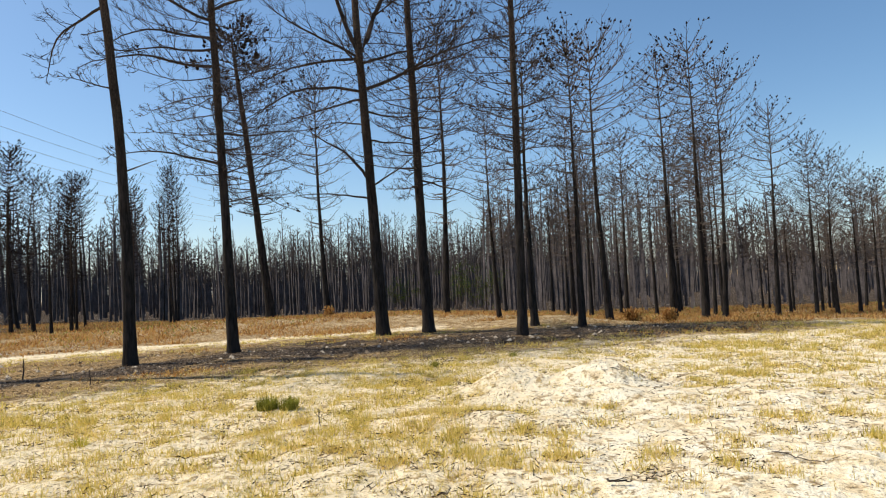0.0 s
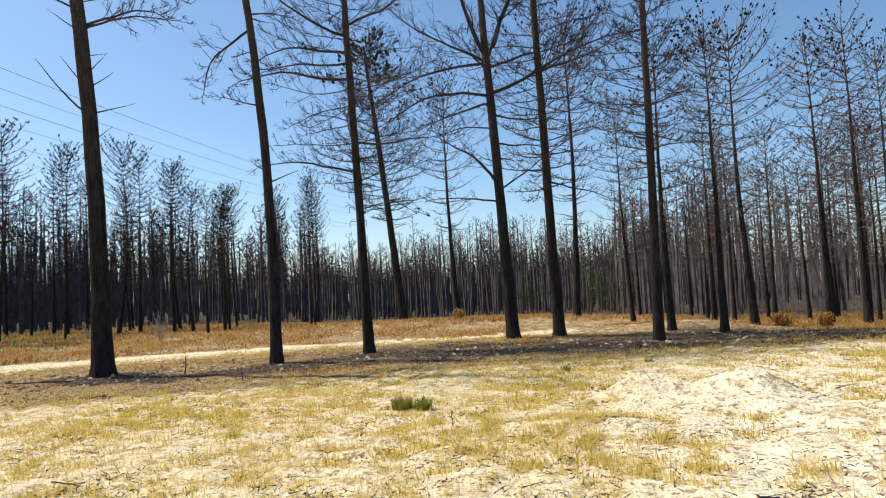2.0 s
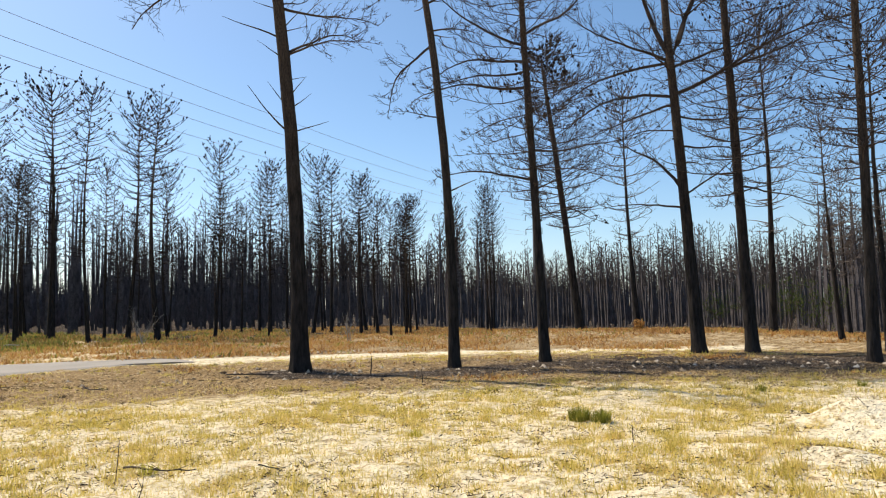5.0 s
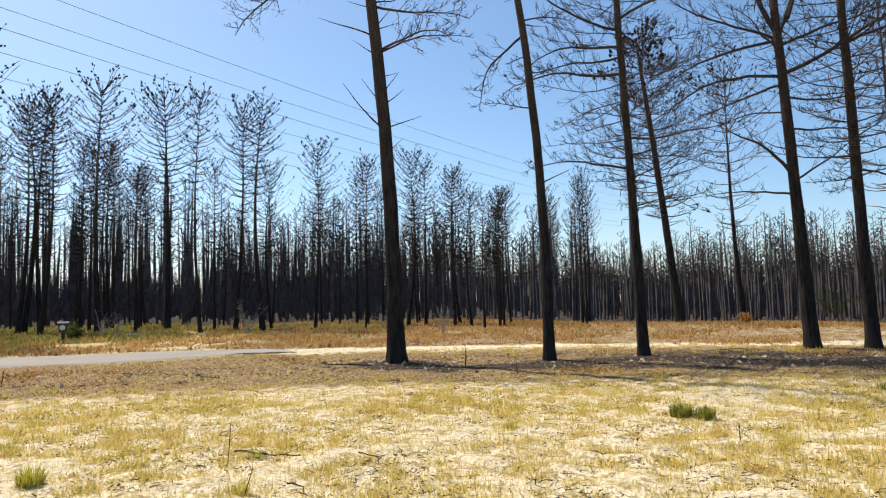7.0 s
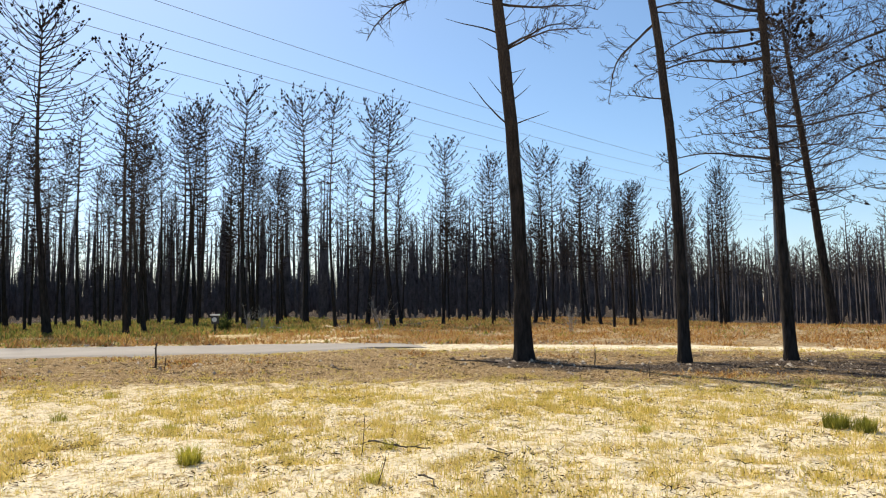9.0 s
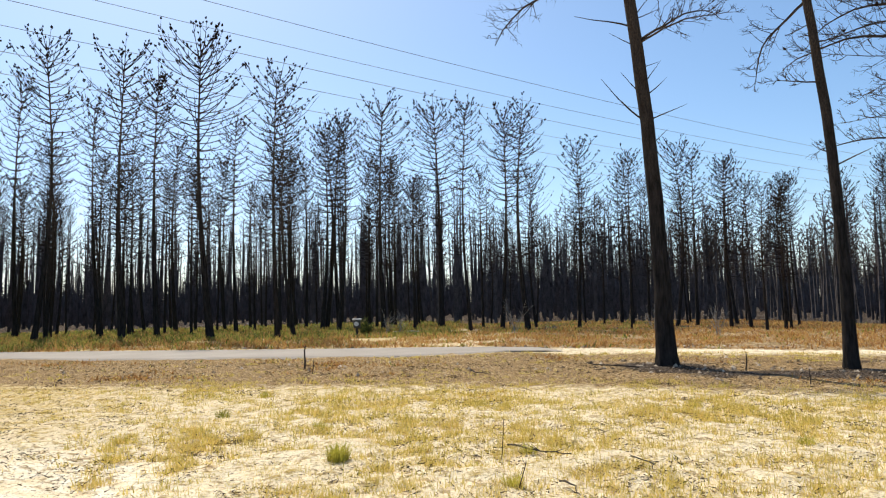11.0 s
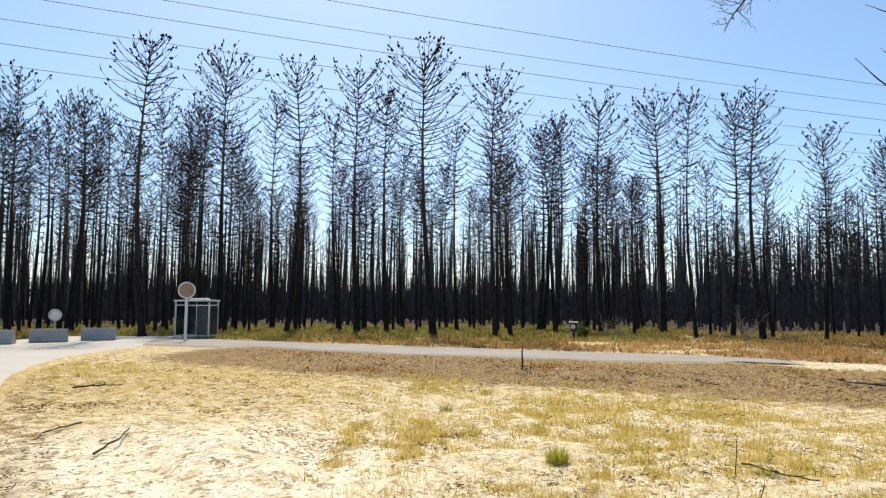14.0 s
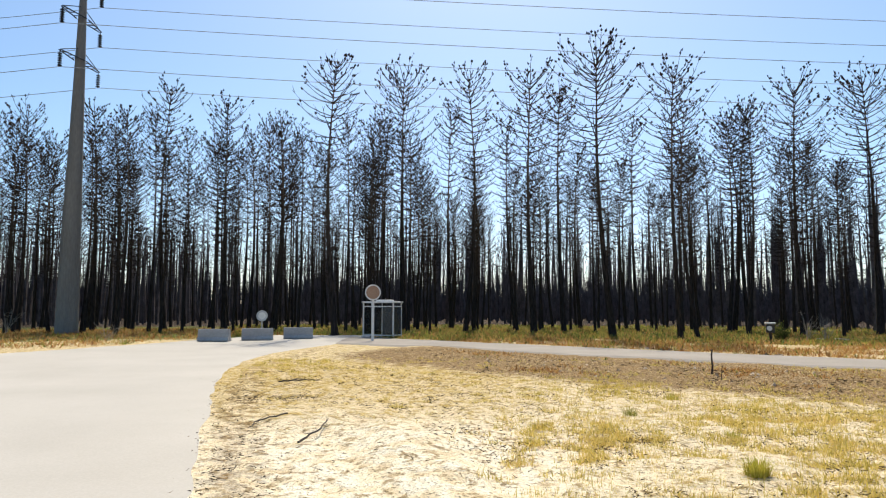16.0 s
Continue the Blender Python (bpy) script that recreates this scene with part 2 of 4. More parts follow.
gf = [(0, 1 + (j + 1) % NA, 1 + j)[::-1] for j in range(NA)]
for i in range(len(radii) - 2):
    for j in range(NA):
        a, b = 1 + i * NA + j, 1 + i * NA + (j + 1) % NA
        gf.append((a, b, b + NA, a + NA))
ground = tagged(mesh_object("ground", gv, gf, ground_mat(), True), "pale sandy ground with thin dry grass, burnt litter and painted tree shade", "ground", kind="structure")
att = ground.data.color_attributes.new("cover", "FLOAT_COLOR", "POINT")
att.data.foreach_set("color", ground_cover.ravel())


# ---- roads ----
ASPHALT = two_tone("worn_asphalt", (0.39, 0.365, 0.32), (0.48, 0.455, 0.405), 0.35, rough=0.85, relief=0.25, depth=0.004, fine=40)


def road_sheet(name, left, right, label, z=0.03, steps=90, wobble=0.25, soft=0.3, tail=0.0):
    """A strip of tarmac between two edge lines, with crumbling edges and a thin body."""
    def along(line, n):
        pts = [Vector((*p, 0)) for p in line]
        seg = [(b - a).length for a, b in zip(pts, pts[1:])]
        out = []
        for i in range(n + 1):
            d = sum(seg) * i / n
            k = 0
            while k < len(seg) - 1 and d > seg[k]:
                d -= seg[k]
                k += 1
            p0, p1, p2, p3 = pts[max(k - 1, 0)], pts[k], pts[k + 1], pts[min(k + 2, len(pts) - 1)]
            t = min(1.0, d / seg[k])
            out.append(0.5 * (2 * p1 + (p2 - p0) * t + (2 * p0 - 5 * p1 + 4 * p2 - p3) * t * t + (3 * p1 - p0 - 3 * p2 + p3) * t ** 3))
        return out
    L, R = along(left, steps), along(right, steps)
    cols = 10
    verts, faces = [], []
    for i in range(steps + 1):
        wl = wobble * noise.noise((L[i].x * 0.7, L[i].y * 0.7, 1)) + 0.12 * wobble * noise.noise((L[i].x * 2.7, L[i].y * 2.7, 1))
        wr = wobble * noise.noise((R[i].x * 0.7, R[i].y * 0.7, 5)) + 0.12 * wobble * noise.noise((R[i].x * 2.7, R[i].y * 2.7, 5))
        d = (R[i] - L[i]).normalized()
        a, b = L[i] - d * wl, R[i] + d * wr
        for j in range(cols + 1):
            q = (0, soft / (b - a).length, *(k / 8 for k in range(1, 8)), 1 - soft / (b - a).length, 1)[j]
            p = a.lerp(b, q)
            edge = min(j, cols - j)
            verts.append((p.x, p.y, height(p.x, p.y) + z + 0.035 * min(1, edge) - (0.28 if edge == 0 else 0) - tail * max(0.0, i / steps - 0.9)))
    for i in range(steps):
        for j in range(cols):
            a = i * (cols + 1) + j
            faces.append((a, a + 1, a + cols + 2, a + cols + 1))
    ob = mesh_object(name, verts, faces, ASPHALT, True)
    return tagged(ob, label, "road", kind="structure")


road_sheet("road", [(8, -24), (-8, -24), (-19, -20.5), (-26, -17.4), (-37, -14.6), (-44, -13)], [(x, y + 0.42) for x, y in ROAD_NORTH],
           "wide pale worn asphalt road with crumbling sandy edges", wobble=0.16, steps=300, z=0.0, soft=0.9)
road_sheet("side_road", [(-42, -6.5), (-32.0, 4.5), (-27.0, 10.0), (-23.5, 14.3), (-20.4, 17.0), (-17.9, 18.5)],
           [(-33, -5.9), (-25.6, 3.5), (-21.9, 8.2), (-19.0, 12.6), (-18.0, 15.4), (-17.5, 18.0)],
           "narrow pale tarmac lane running along the forest edge", wobble=0.35, z=0.015, soft=0.5, tail=2.5).data.materials[0] = two_tone(
               "lane_asphalt", (0.25, 0.225, 0.19), (0.36, 0.325, 0.28), 0.5, rough=0.9, relief=0.25, depth=0.004, fine=30)


# ---- burnt pines ----
class Sticks:
    """Gathers tapered tubes into one mesh."""
    def __init__(self):
        self.v, self.f = [], []

    def tube(self, pts, rad, sides, cap=True):
        base, n = len(self.v), len(pts)
        for i, p in enumerate(pts):
            d = (pts[min(i + 1, n - 1)] - pts[max(i - 1, 0)])
            if d.length < 1e-6:
                d = Vector((0, 0, 1))
            d.normalize()
            u = d.cross(Vector((0.31, 0.87, 0.38)) if abs(d.z) > 0.9 else Vector((0, 0, 1))).normalized()
            w = d.cross(u)
            for k in range(sides):
                a = 2 * math.pi * k / sides
                q = p + (u * math.cos(a) + w * math.sin(a)) * rad[i]
                self.v.append((q.x, q.y, q.z))
        for i in range(n - 1):
            for k in range(sides):
                a, b = base + i * sides + k, base + i * sides + (k + 1) % sides
                self.f.append((a, b, b + sides, a + sides))
        if cap:
            self.f.append(tuple(base + (n - 1) * sides + k for k in range(sides)))

    def sliver(self, a, b, r):
        """A thin folded spike from a to b."""
        d = b - a
        u = d.cross(Vector((0.3, 0.2, 0.9)))
        if u.length < 1e-6:
            u = Vector((1, 0, 0))
        u.normalize()
        w = d.normalized().cross(u)
        base = len(self.v)
        for q in (a + u * r, a - u * (0.5 * r) + w * (0.87 * r), a - u * (0.5 * r) - w * (0.87 * r), b):
            self.v.append((q.x, q.y, q.z))
        self.f += [(base, base + 1, base + 3), (base + 1, base + 2, base + 3)]

    def tuft(self, p, d, s, g):
        """A clump of scorched needles or a cone at a twig's end: a squat, pointed double pyramid."""
        d = d.normalized()
        u = d.cross(Vector((0.2, 0.5, 0.84))).normalized()
        w = d.cross(u)
        base = len(self.v)
        a0 = g.uniform(0, 2)
        for q in [p - d * s * 0.5] + [p + (u * math.cos(a0 + k * 2.0944) + w * math.sin(a0 + k * 2.0944)) * s * g.uniform(0.35, 0.7) for k in range(3)] + [p + d * s * g.uniform(0.7, 1.3)]:
            self.v.append((q.x, q.y, q.z))
        for k in range(3):
            i, j = base + 1 + k, base + 1 + (k + 1) % 3
            self.f += [(base, j, i), (base + 4, i, j)]

    def done(self, name, material, parent=None, shade=True, label=""):
        return mesh_object(name, self.v, self.f, material, shade, parent, label)


def wander(g, s):
    return Vector((g.uniform(-s, s), g.uniform(-s, s), g.uniform(-s, s)))


def spine(g, top, lean, bend, n, side=(0.0, 0.0)):
    """Points up a trunk from its foot, leaning by lean metres a metre, with a slight bow and kinks."""
    out, kx, ky = [], g.uniform(-bend, bend), g.uniform(-bend, bend)
    for i in range(n + 1):
        t = i / n
        z = top * t
        bow, swing = math.sin(math.pi * t), math.sin(math.pi * min(1.0, z / 10.5))
        out.append(Vector((lean[0] * z + kx * bow + side[0] * swing + g.uniform(-1, 1) * 0.012 * top / n, lean[1] * z + ky * bow + side[1] * swing + g.uniform(-1, 1) * 0.012 * top / n, z)))
    return out


def on_spine(pts, t):
    f = t * (len(pts) - 1)
    i = min(int(f), len(pts) - 2)
    return pts[i].lerp(pts[i + 1], f - i)


def limb(wood, cones, g, start, yaw, pitch, length, r0, sides, segs, twigs, level, cone_size, curl):
    """One crooked bough that swings up towards its end, with side branchlets, fine twigs and clumps."""
    d = Vector((math.cos(yaw) * math.cos(pitch), math.sin(yaw) * math.cos(pitch), math.sin(pitch)))
    pts, p = [start.copy()], start.copy()
    for i in range(segs):
        t = (i + 1) / segs
        d = (d + Vector((0, 0, curl * t * 2.2 / segs)) + wander(g, 0.19 if level > 1 else 0.11 if level else 0.065)).normalized()
        p = p + d * (length / segs)
        pts.append(p.copy())
    wood.tube(pts, [r0 * (1 - 0.8 * i / segs) for i in range(segs + 1)], sides, False)
    for k in range(twigs):
        t = 0.22 + 0.78 * (k + g.random()) / twigs
        a = on_spine(pts, min(t, 0.999))
        i = min(int(t * segs), segs - 1)
        ax = (pts[i + 1] - pts[i]).normalized()
        side = ax.cross(Vector((0, 0, 1))).normalized() * (1 if k % 2 else -1)
        if level > 0:
            roll = g.uniform(-0.9, 1.3)
            td = (ax * g.uniform(0.35, 1.0) + (side * math.cos(roll) + Vector((0, 0, 1)) * math.sin(roll)) * g.uniform(0.5, 1.0)).normalized()
            tl = length * g.uniform(0.16, 0.40) * (1.2 - 0.7 * t)
            tr = max(r0 * 0.34 * (1.1 - 0.6 * t), 0.010)
            way, path, q = td.copy(), [a], a
            for _ in range(3 if level > 1 else 2):
                way = (way + Vector((0, 0, 0.22)) + wander(g, 0.34)).normalized()
                q = q + way * (tl / (3 if level > 1 else 2))
                path.append(q)
            e = q
            wood.tube(path, [tr * (1 - 0.7 * j / (len(path) - 1)) for j in range(len(path))], 3, False)
            for _ in range(level):
                o = on_spine(path, 0.15 + 0.84 * g.random())
                f = o + (way * 0.5 + td * 0.4 + wander(g, 0.85) + Vector((0, 0, 0.25))).normalized() * tl * g.uniform(0.25, 0.6)
                wood.sliver(o, f, max(tr * 0.5, 0.0075))
                if level > 1:
                    m = o.lerp(f, g.uniform(0.3, 0.7))
                    wood.sliver(m, m + (td + wander(g, 1.1)).normalized() * tl * g.uniform(0.15, 0.35), 0.0065)
        else:
            td = (ax + side * g.uniform(0.3, 0.9) + Vector((0, 0, g.uniform(0.1, 0.7)))).normalized()
            e = a + td * length * g.uniform(0.12, 0.26)
            wood.sliver(a, e, 0.023)
        if cones and g.random() < cone_size[1]:
            cones.tuft(e, td + Vector((0, 0, 0.6)), cone_size[0] * g.uniform(0.7, 1.3), g)
    if cones and g.random() < 1.6 * cone_size[1]:
        cones.tuft(pts[-1], d, cone_size[0] * 1.2, g)
        if level < 2 and g.random() < cone_size[1]:
            cones.tuft(pts[-1] + wander(g, 0.16), d, cone_size[0], g)
    return pts


def pine(name, seed, tall, lean=(0, 0), foot=0.25, bare=0.5, spread=2.6, boughs=44, bend=0.12, sides=9, rings=16, level=2,
         twigs=9, cone=(0.12, 0.25), stubs=6, rise=0.35, curl=0.35, label="", bark=None, thin=0.06, power=1.15, flare=0.12, limbs=(), face=0.0, single=False, twig=None, bow=0.0):
    """A fire-blackened pine: trunk, dead stubs, boughs in whorls, clumps at the twig ends.
    limbs: boughs set one by one, as height, turn from face in degrees, length, pitch, curl and twigs."""
    g = random.Random(seed)
    tree = new(name)
    tree.empty_display_size = 0.3
    twig = twig or TWIG
    pts = spine(g, tall, lean, bend, rings, (bow * math.cos(face), bow * math.sin(face)))
    trunk = Sticks()
    rad = []
    for i in range(rings + 1):
        t = i / rings
        rad.append(foot * (((1 - t) ** power * (1 - thin) + thin) * (1 - flare) + flare * math.exp(-tall * t / 1.3)) * g.uniform(0.97, 1.03))
    rad[-1] = 0.012
    low = [pts[0] + Vector((0, 0, -0.3)), pts[0] + Vector((0, 0, 0.0)), on_spine(pts, 0.3 / tall)]
    trunk.tube(low + pts[1:], [foot * 1.5, foot * 1.2, foot * 0.98] + rad[1:], sides)
    trunk.done("trunk", bark or BARK, tree)
    all_wood, cones = Sticks(), Sticks()

    def ended(wood, kind):
        if single and wood.v:
            wood.done(kind, twig, tree, False)

    for k in range(stubs):
        wood = Sticks() if single else all_wood
        t = g.uniform(0.28, max(bare, 0.4))
        s, yaw = on_spine(pts, t), g.uniform(0, 6.28)
        ln = g.uniform(0.25, 1.1) * (0.5 + t)
        e = s + Vector((math.cos(yaw), math.sin(yaw), g.uniform(-0.1, 0.45))) * (foot * 0.8 + ln)
        wood.tube([s, s.lerp(e, 0.55) + wander(g, 0.05), e], [0.022, 0.015, 0.006], 4, False)
        ended(wood, "stub")
    for z, turn, ln, pitch, bent, tw in limbs:
        wood = Sticks() if single else all_wood
        s = on_spine(pts, z / tall)
        thick = max(0.012, min(0.07, 0.012 + 0.0105 * ln)) * (1.6 if pitch > 60 else 1.0)
        limb(wood, cones if cone[1] else None, g, s, face + radians(turn), radians(pitch), ln, thick, 5, 9 if ln > 1.3 else 4, tw, level if tw else 0, (cone[0], cone[1] * 0.5), bent)
        ended(wood, "bough" if ln > 1.3 else "stub")
    each = 4 if single else 5
    whorls = max(4, boughs // each)
    for w in range(whorls):
        base_yaw, ring = g.uniform(0, 6.28), g.uniform(0.78, 1.18)
        for k in range(each if single else g.randint(each - 2, each + 1)):
            wood = Sticks() if single else all_wood
            t = bare + (0.985 - bare) * ((w + (0.25 if single else 0.32) * g.random()) / whorls) ** (0.92 if single else 0.74)
            s = (t - bare) / (1 - bare)
            yaw = base_yaw + 6.283 / each * k + g.uniform(-0.45, 0.45)
            if single:
                ln = max(0.3, spread * (0.60 + 1.3 * s - 1.62 * s * s) * ring * g.uniform(0.55, 1.25))
                pitch = rise * (0.1 + 1.9 * s) + g.uniform(-0.22, 0.22)
            else:
                globe = math.sqrt(max(0.05, 1 - ((s - 0.56) / 0.47) ** 2))
                ln = max(0.25, spread * min(globe, 0.38 + 1.1 * s) * ring * g.uniform(0.7, 1.2))
                pitch = rise * (-0.25 + 1.0 * s + 3.6 * s ** 3) + g.uniform(-0.13, 0.13)
            thick = foot * 0.12 * (1.05 - 0.6 * s)
            limb(wood, cones, g, on_spine(pts, t), yaw, pitch, ln, max(0.033 if level < 1 else 0.025 if level < 2 else 0.018, thick), 4 if level > 1 else 3, 8 if level > 1 else 4,
                 twigs if single or s > 0.2 else max(2, twigs // 2), level, (cone[0], cone[1] * max(0.0, min(1.0, 2.8 * s - 1.35))), curl)
            ended(wood, "bough")
    if all_wood.v:
        tagged(all_wood.done("crown", twig, tree, False), kind="stuff")
    if cones.v:
        tagged(cones.done("foliage", CONE, tree, False), "charred cones and needle tufts", kind="stuff")
    if label:
        tagged(tree, label, "tree")
    return tree


def plant(tree, x, y, sink=0.03):
    tree.matrix_basis = pose(x, y, height(x, y) - sink)
    return tree


G1 = "row of large charred pines"


def facing(x, y):
    """The direction that lies to the right of one who looks at (x, y) from the clearing."""
    return math.atan2(-x, y)


def row_pine(seed, x, y, lean, tall, foot, bare, spread, boughs, cone, label, limbs, stubs=3, twigs=11, level=5, tuft=0.10, bow=0.0, rise=0.28, curl=0.25):
    plant(tagged(pine("burnt_pine", seed, tall, lean, foot, bare, spread, boughs, cone=(tuft, cone), twigs=twigs, level=level, stubs=stubs,
                      limbs=limbs, face=facing(x, y), single=True, bow=bow, bend=0.03, power=0.42, flare=0.22, label=label, rise=rise, curl=curl), group=G1), x, y)


row_pine(20, -12.01, 14.04, (-0.049, -0.030), 17.0, 0.28, 0.68, 3.4, 22, 0.0, "large charred pine with a bare trunk and snapped lower stubs", (
    (6.35, 180, 1.75, 40, 0.3, 0), (6.4, 5, 1.1, 17, 0.1, 0), (5.7, -20, 0.65, 38, 0, 0), (7.1, 170, 0.9, 52, 0.1, 0), (7.05, 20, 0.85, 36, 0.1, 0),
    (7.3, -15, 0.85, 58, 0, 0), (7.85, 10, 0.55, 15, 0, 0), (8.45, 185, 0.85, 32, 0, 0), (9.0, 175, 1.7, 28, 0.05, 0), (9.85, 180, 0.7, 10, 0, 0),
    (8.55, 8, 2.7, 34, -0.6, 20), (8.5, -18, 2.4, 26, -0.4, 16), (9.2, 12, 0.8, 20, 0, 0), (9.25, -10, 0.85, 48, 0, 0), (9.9, 4, 2.9, 2, -0.12, 20),
    (10.0, 40, 1.6, 20, 0.0, 6), (10.5, 182, 4.6, 8, -0.62, 24)), stubs=0, bow=0.15)
row_pine(21, -8.66, 16.39, (-0.052, -0.017), 16.5, 0.175, 0.66, 3.0, 26, 0.0, "slender charred pine with few drooping bare boughs", (
    (9.0, 175, 2.6, -28, -0.45, 18), (6.9, 180, 1.2, 2, -0.2, 12), (9.4, 10, 1.6, 0, -0.5, 10), (8.4, 150, 0.7, -10, -0.3, 6), (7.9, -20, 0.9, -5, -0.3, 7),
    (10.2, -30, 2.0, 10, -0.2, 12), (10.4, 200, 1.8, 20, -0.4, 10), (5.1, 170, 0.5, 20, 0.3, 4)), stubs=3, bow=0.2)
row_pine(22, -6.92, 18.70, (-0.035, -0.003), 16.5, 0.175, 0.30, 3.4, 92, 0.25, "charred pine with long crooked bare boughs and twigs", (
    (9.4, 178, 3.6, 14, -0.1, 16), (8.9, 185, 3.2, 8, -0.15, 16), (8.6, 172, 2.8, -8, -0.1, 12), (8.1, 180, 3.6, -12, -0.15, 14), (9.7, 5, 3.4, 30, 0.2, 16),
    (5.3, 182, 2.9, 2, -0.1, 14), (6.2, 0, 2.8, -8, 0.0, 12), (4.2, 20, 1.4, 6, 0.1, 3)), stubs=4, rise=0.05, curl=0.2, tuft=0.075)
row_pine(23, -10.81, 34.55, (-0.100, -0.026), 15.0, 0.27, 0.36, 3.9, 104, 0.5, "leaning charred pine with a broad dry crown", (
    (6.2, 0, 2.0, 12, 0.05, 0), (6.1, 182, 1.9, -4, 0.0, 2), (6.6, 10, 2.4, -14, 0.1, 8)), stubs=4, twigs=12, tuft=0.15)
row_pine(24, -3.29, 22.54, (-0.046, 0.004), 16.5, 0.235, 0.72, 3.6, 26, 0.02, "forked charred pine with long arching bare limbs", (
    (9.4, 178, 4.0, 30, 0.0, 18), (9.4, 184, 4.2, 4, -0.35, 18), (8.25, 180, 4.3, 22, -0.55, 18), (8.0, 172, 3.2, 6, -0.4, 14), (7.1, 178, 2.0, 12, -0.6, 10),
    (5.0, 186, 2.8, 68, 0.2, 4), (5.0, 0, 2.3, 30, -0.1, 8), (9.2, 5, 3.8, 16, 0.05, 18), (8.3, -4, 5.4, 12, 0.1, 22), (7.6, 12, 2.8, -4, 0.1, 12), (6.6, 0, 2.4, -10, 0.1, 10),
    (9.5, 20, 6.0, 74, 0.1, 16), (9.6, 200, 4.5, 62, 0.2, 14), (4.6, 180, 2.6, 16, -0.5, 8), (6.0, 60, 2.2, 10, 0, 8), (8.8, 100, 3.0, 15, 0, 12), (8.9, 260, 3.0, 15, 0, 12)), stubs=4)
row_pine(25, -1.82, 22.91, (-0.020, 0.008), 16.5, 0.215, 0.30, 3.3, 100, 0.05, "charred pine with dense bare grey twigs", ((5.2, 0, 2.4, -6, 0.1, 8), (9.0, 5, 3.6, 14, 0.1, 18)), stubs=5)
row_pine(26, 1.16, 20.11, (0.015, 0.010), 14.5, 0.17, 0.34, 2.6, 100, 0.10, "straight charred pine with a twiggy leafless crown", (), stubs=5, twigs=11)

# single pines of the stand, by place: x, y, lean, lean, height
EAST = (
    (1.8, 23.7, 0.007, 0.009, 10.3),
    (3.3, 22.9, 0.008, 0.009, 10.2),
    (5.4, 29.3, -0.034, 0.014, 12.7),
    (9.4, 34.1, -0.007, 0.009, 13.4),
    (10.3, 32.1, -0.006, 0.009, 13.6),
    (10.8, 31.0, 0.034, -0.004, 11.6),
    (12.8, 30.3, 0.025, -0.001, 9.6),
    (14.9, 31.3, 0.018, 0.003, 8.3),
    (15.3, 30.3, 0.011, 0.008, 7.1),
    (16.8, 31.3, -0.005, 0.017, 6.8),
    (18.2, 32.3, 0.002, 0.013, 6.7),
    (-1.6, 30.8, 0.008, 0.007, 14.5),
    (0.7, 27.8, -0.053, 0.012, 8.8),
    (7.9, 37.7, 0.026, 0.004, 10.5),
    (-10.2, 44.8, -0.039, -0.006, 16.8),
)
WEST = (
    (-50.3, -32.7, 0.007, -0.016, 17.5),
    (-52.8, -28.5, 0.027, -0.059, 18.8),
    (-53.6, -27.0, 0.037, -0.081, 17.4),
    (-54.9, -23.7, -0.002, -0.006, 21.1),
    (-55.3, -19.0, -0.001, -0.012, 19.8),
    (-57.4, -17.6, 0.003, -0.027, 17.9),
    (-55.6, -15.2, -0.018, 0.049, 18.3),
    (-43.8, -7.8, -0.002, -0.017, 19.1),
    (-56.3, -7.1, -0.006, 0.001, 17.6),
    (-59.7, -6.3, -0.006, 0.016, 19.4),
    (-56.5, -4.4, -0.004, -0.005, 22.8),
    (-60.0, -0.4, -0.005, -0.001, 20.2),
    (-49.9, 0.6, -0.005, 0.022, 20.3),
    (-57.3, 4.9, -0.010, -0.062, 18.6),
)
NORTH_WEST = (
    (-47.9, 5.4, -0.006, -0.008, 19.4),
    (-50.5, 7.9, -0.006, -0.007, 19.2),
    (-43.2, 9.8, -0.018, -0.070, 19.4),
    (-50.9, 13.4, -0.006, -0.000, 16.7),
    (-38.5, 12.5, -0.006, 0.001, 16.3),
    (-40.9, 14.3, -0.025, -0.053, 14.9),
    (-51.4, 20.3, 0.001, 0.018, 17.0),
    (-51.5, 21.8, 0.014, 0.044, 18.3),
    (-46.0, 23.1, -0.002, 0.008, 18.0),
    (-49.6, 27.9, -0.004, 0.007, 13.2),
    (-46.4, 28.4, -0.021, -0.026, 18.6),
    (-37.5, 25.2, -0.003, 0.006, 16.1),
    (-37.8, 28.0, 0.035, 0.057, 15.8),
    (-35.1, 28.1, 0.002, 0.012, 15.8),
    (-34.5, 32.0, 0.018, 0.030, 13.2),
)
CLEARING_EDGE = (
    (-43.8, 24.5, -0.002, 0.015, 11.2),
    (-33.7, 36.3, 0.013, 0.021, 12.8),
    (-30.4, 36.9, 0.021, 0.026, 12.6),
    (-29.6, 37.9, 0.016, 0.022, 12.0),
    (-28.2, 40.1, -0.022, -0.007, 11.6),
    (-52.7, 21.2, -0.010, -0.012, 17.4),
    (-46.4, 19.6, 0.015, 0.048, 16.5),
    (-21.2, 34.2, 0.020, 0.026, 8.5),
    (-20.9, 32.1, 0.010, 0.022, 7.6),
    (-25.2, 35.3, 0.007, 0.015, 10.5),
    (-24.0, 35.4, 0.032, 0.033, 8.9),
    (-21.1, 34.5, 0.003, 0.014, 8.4),
    (-17.7, 33.6, 0.015, 0.022, 7.3),
    (-15.3, 33.3, 0.009, 0.022, 5.9),
)
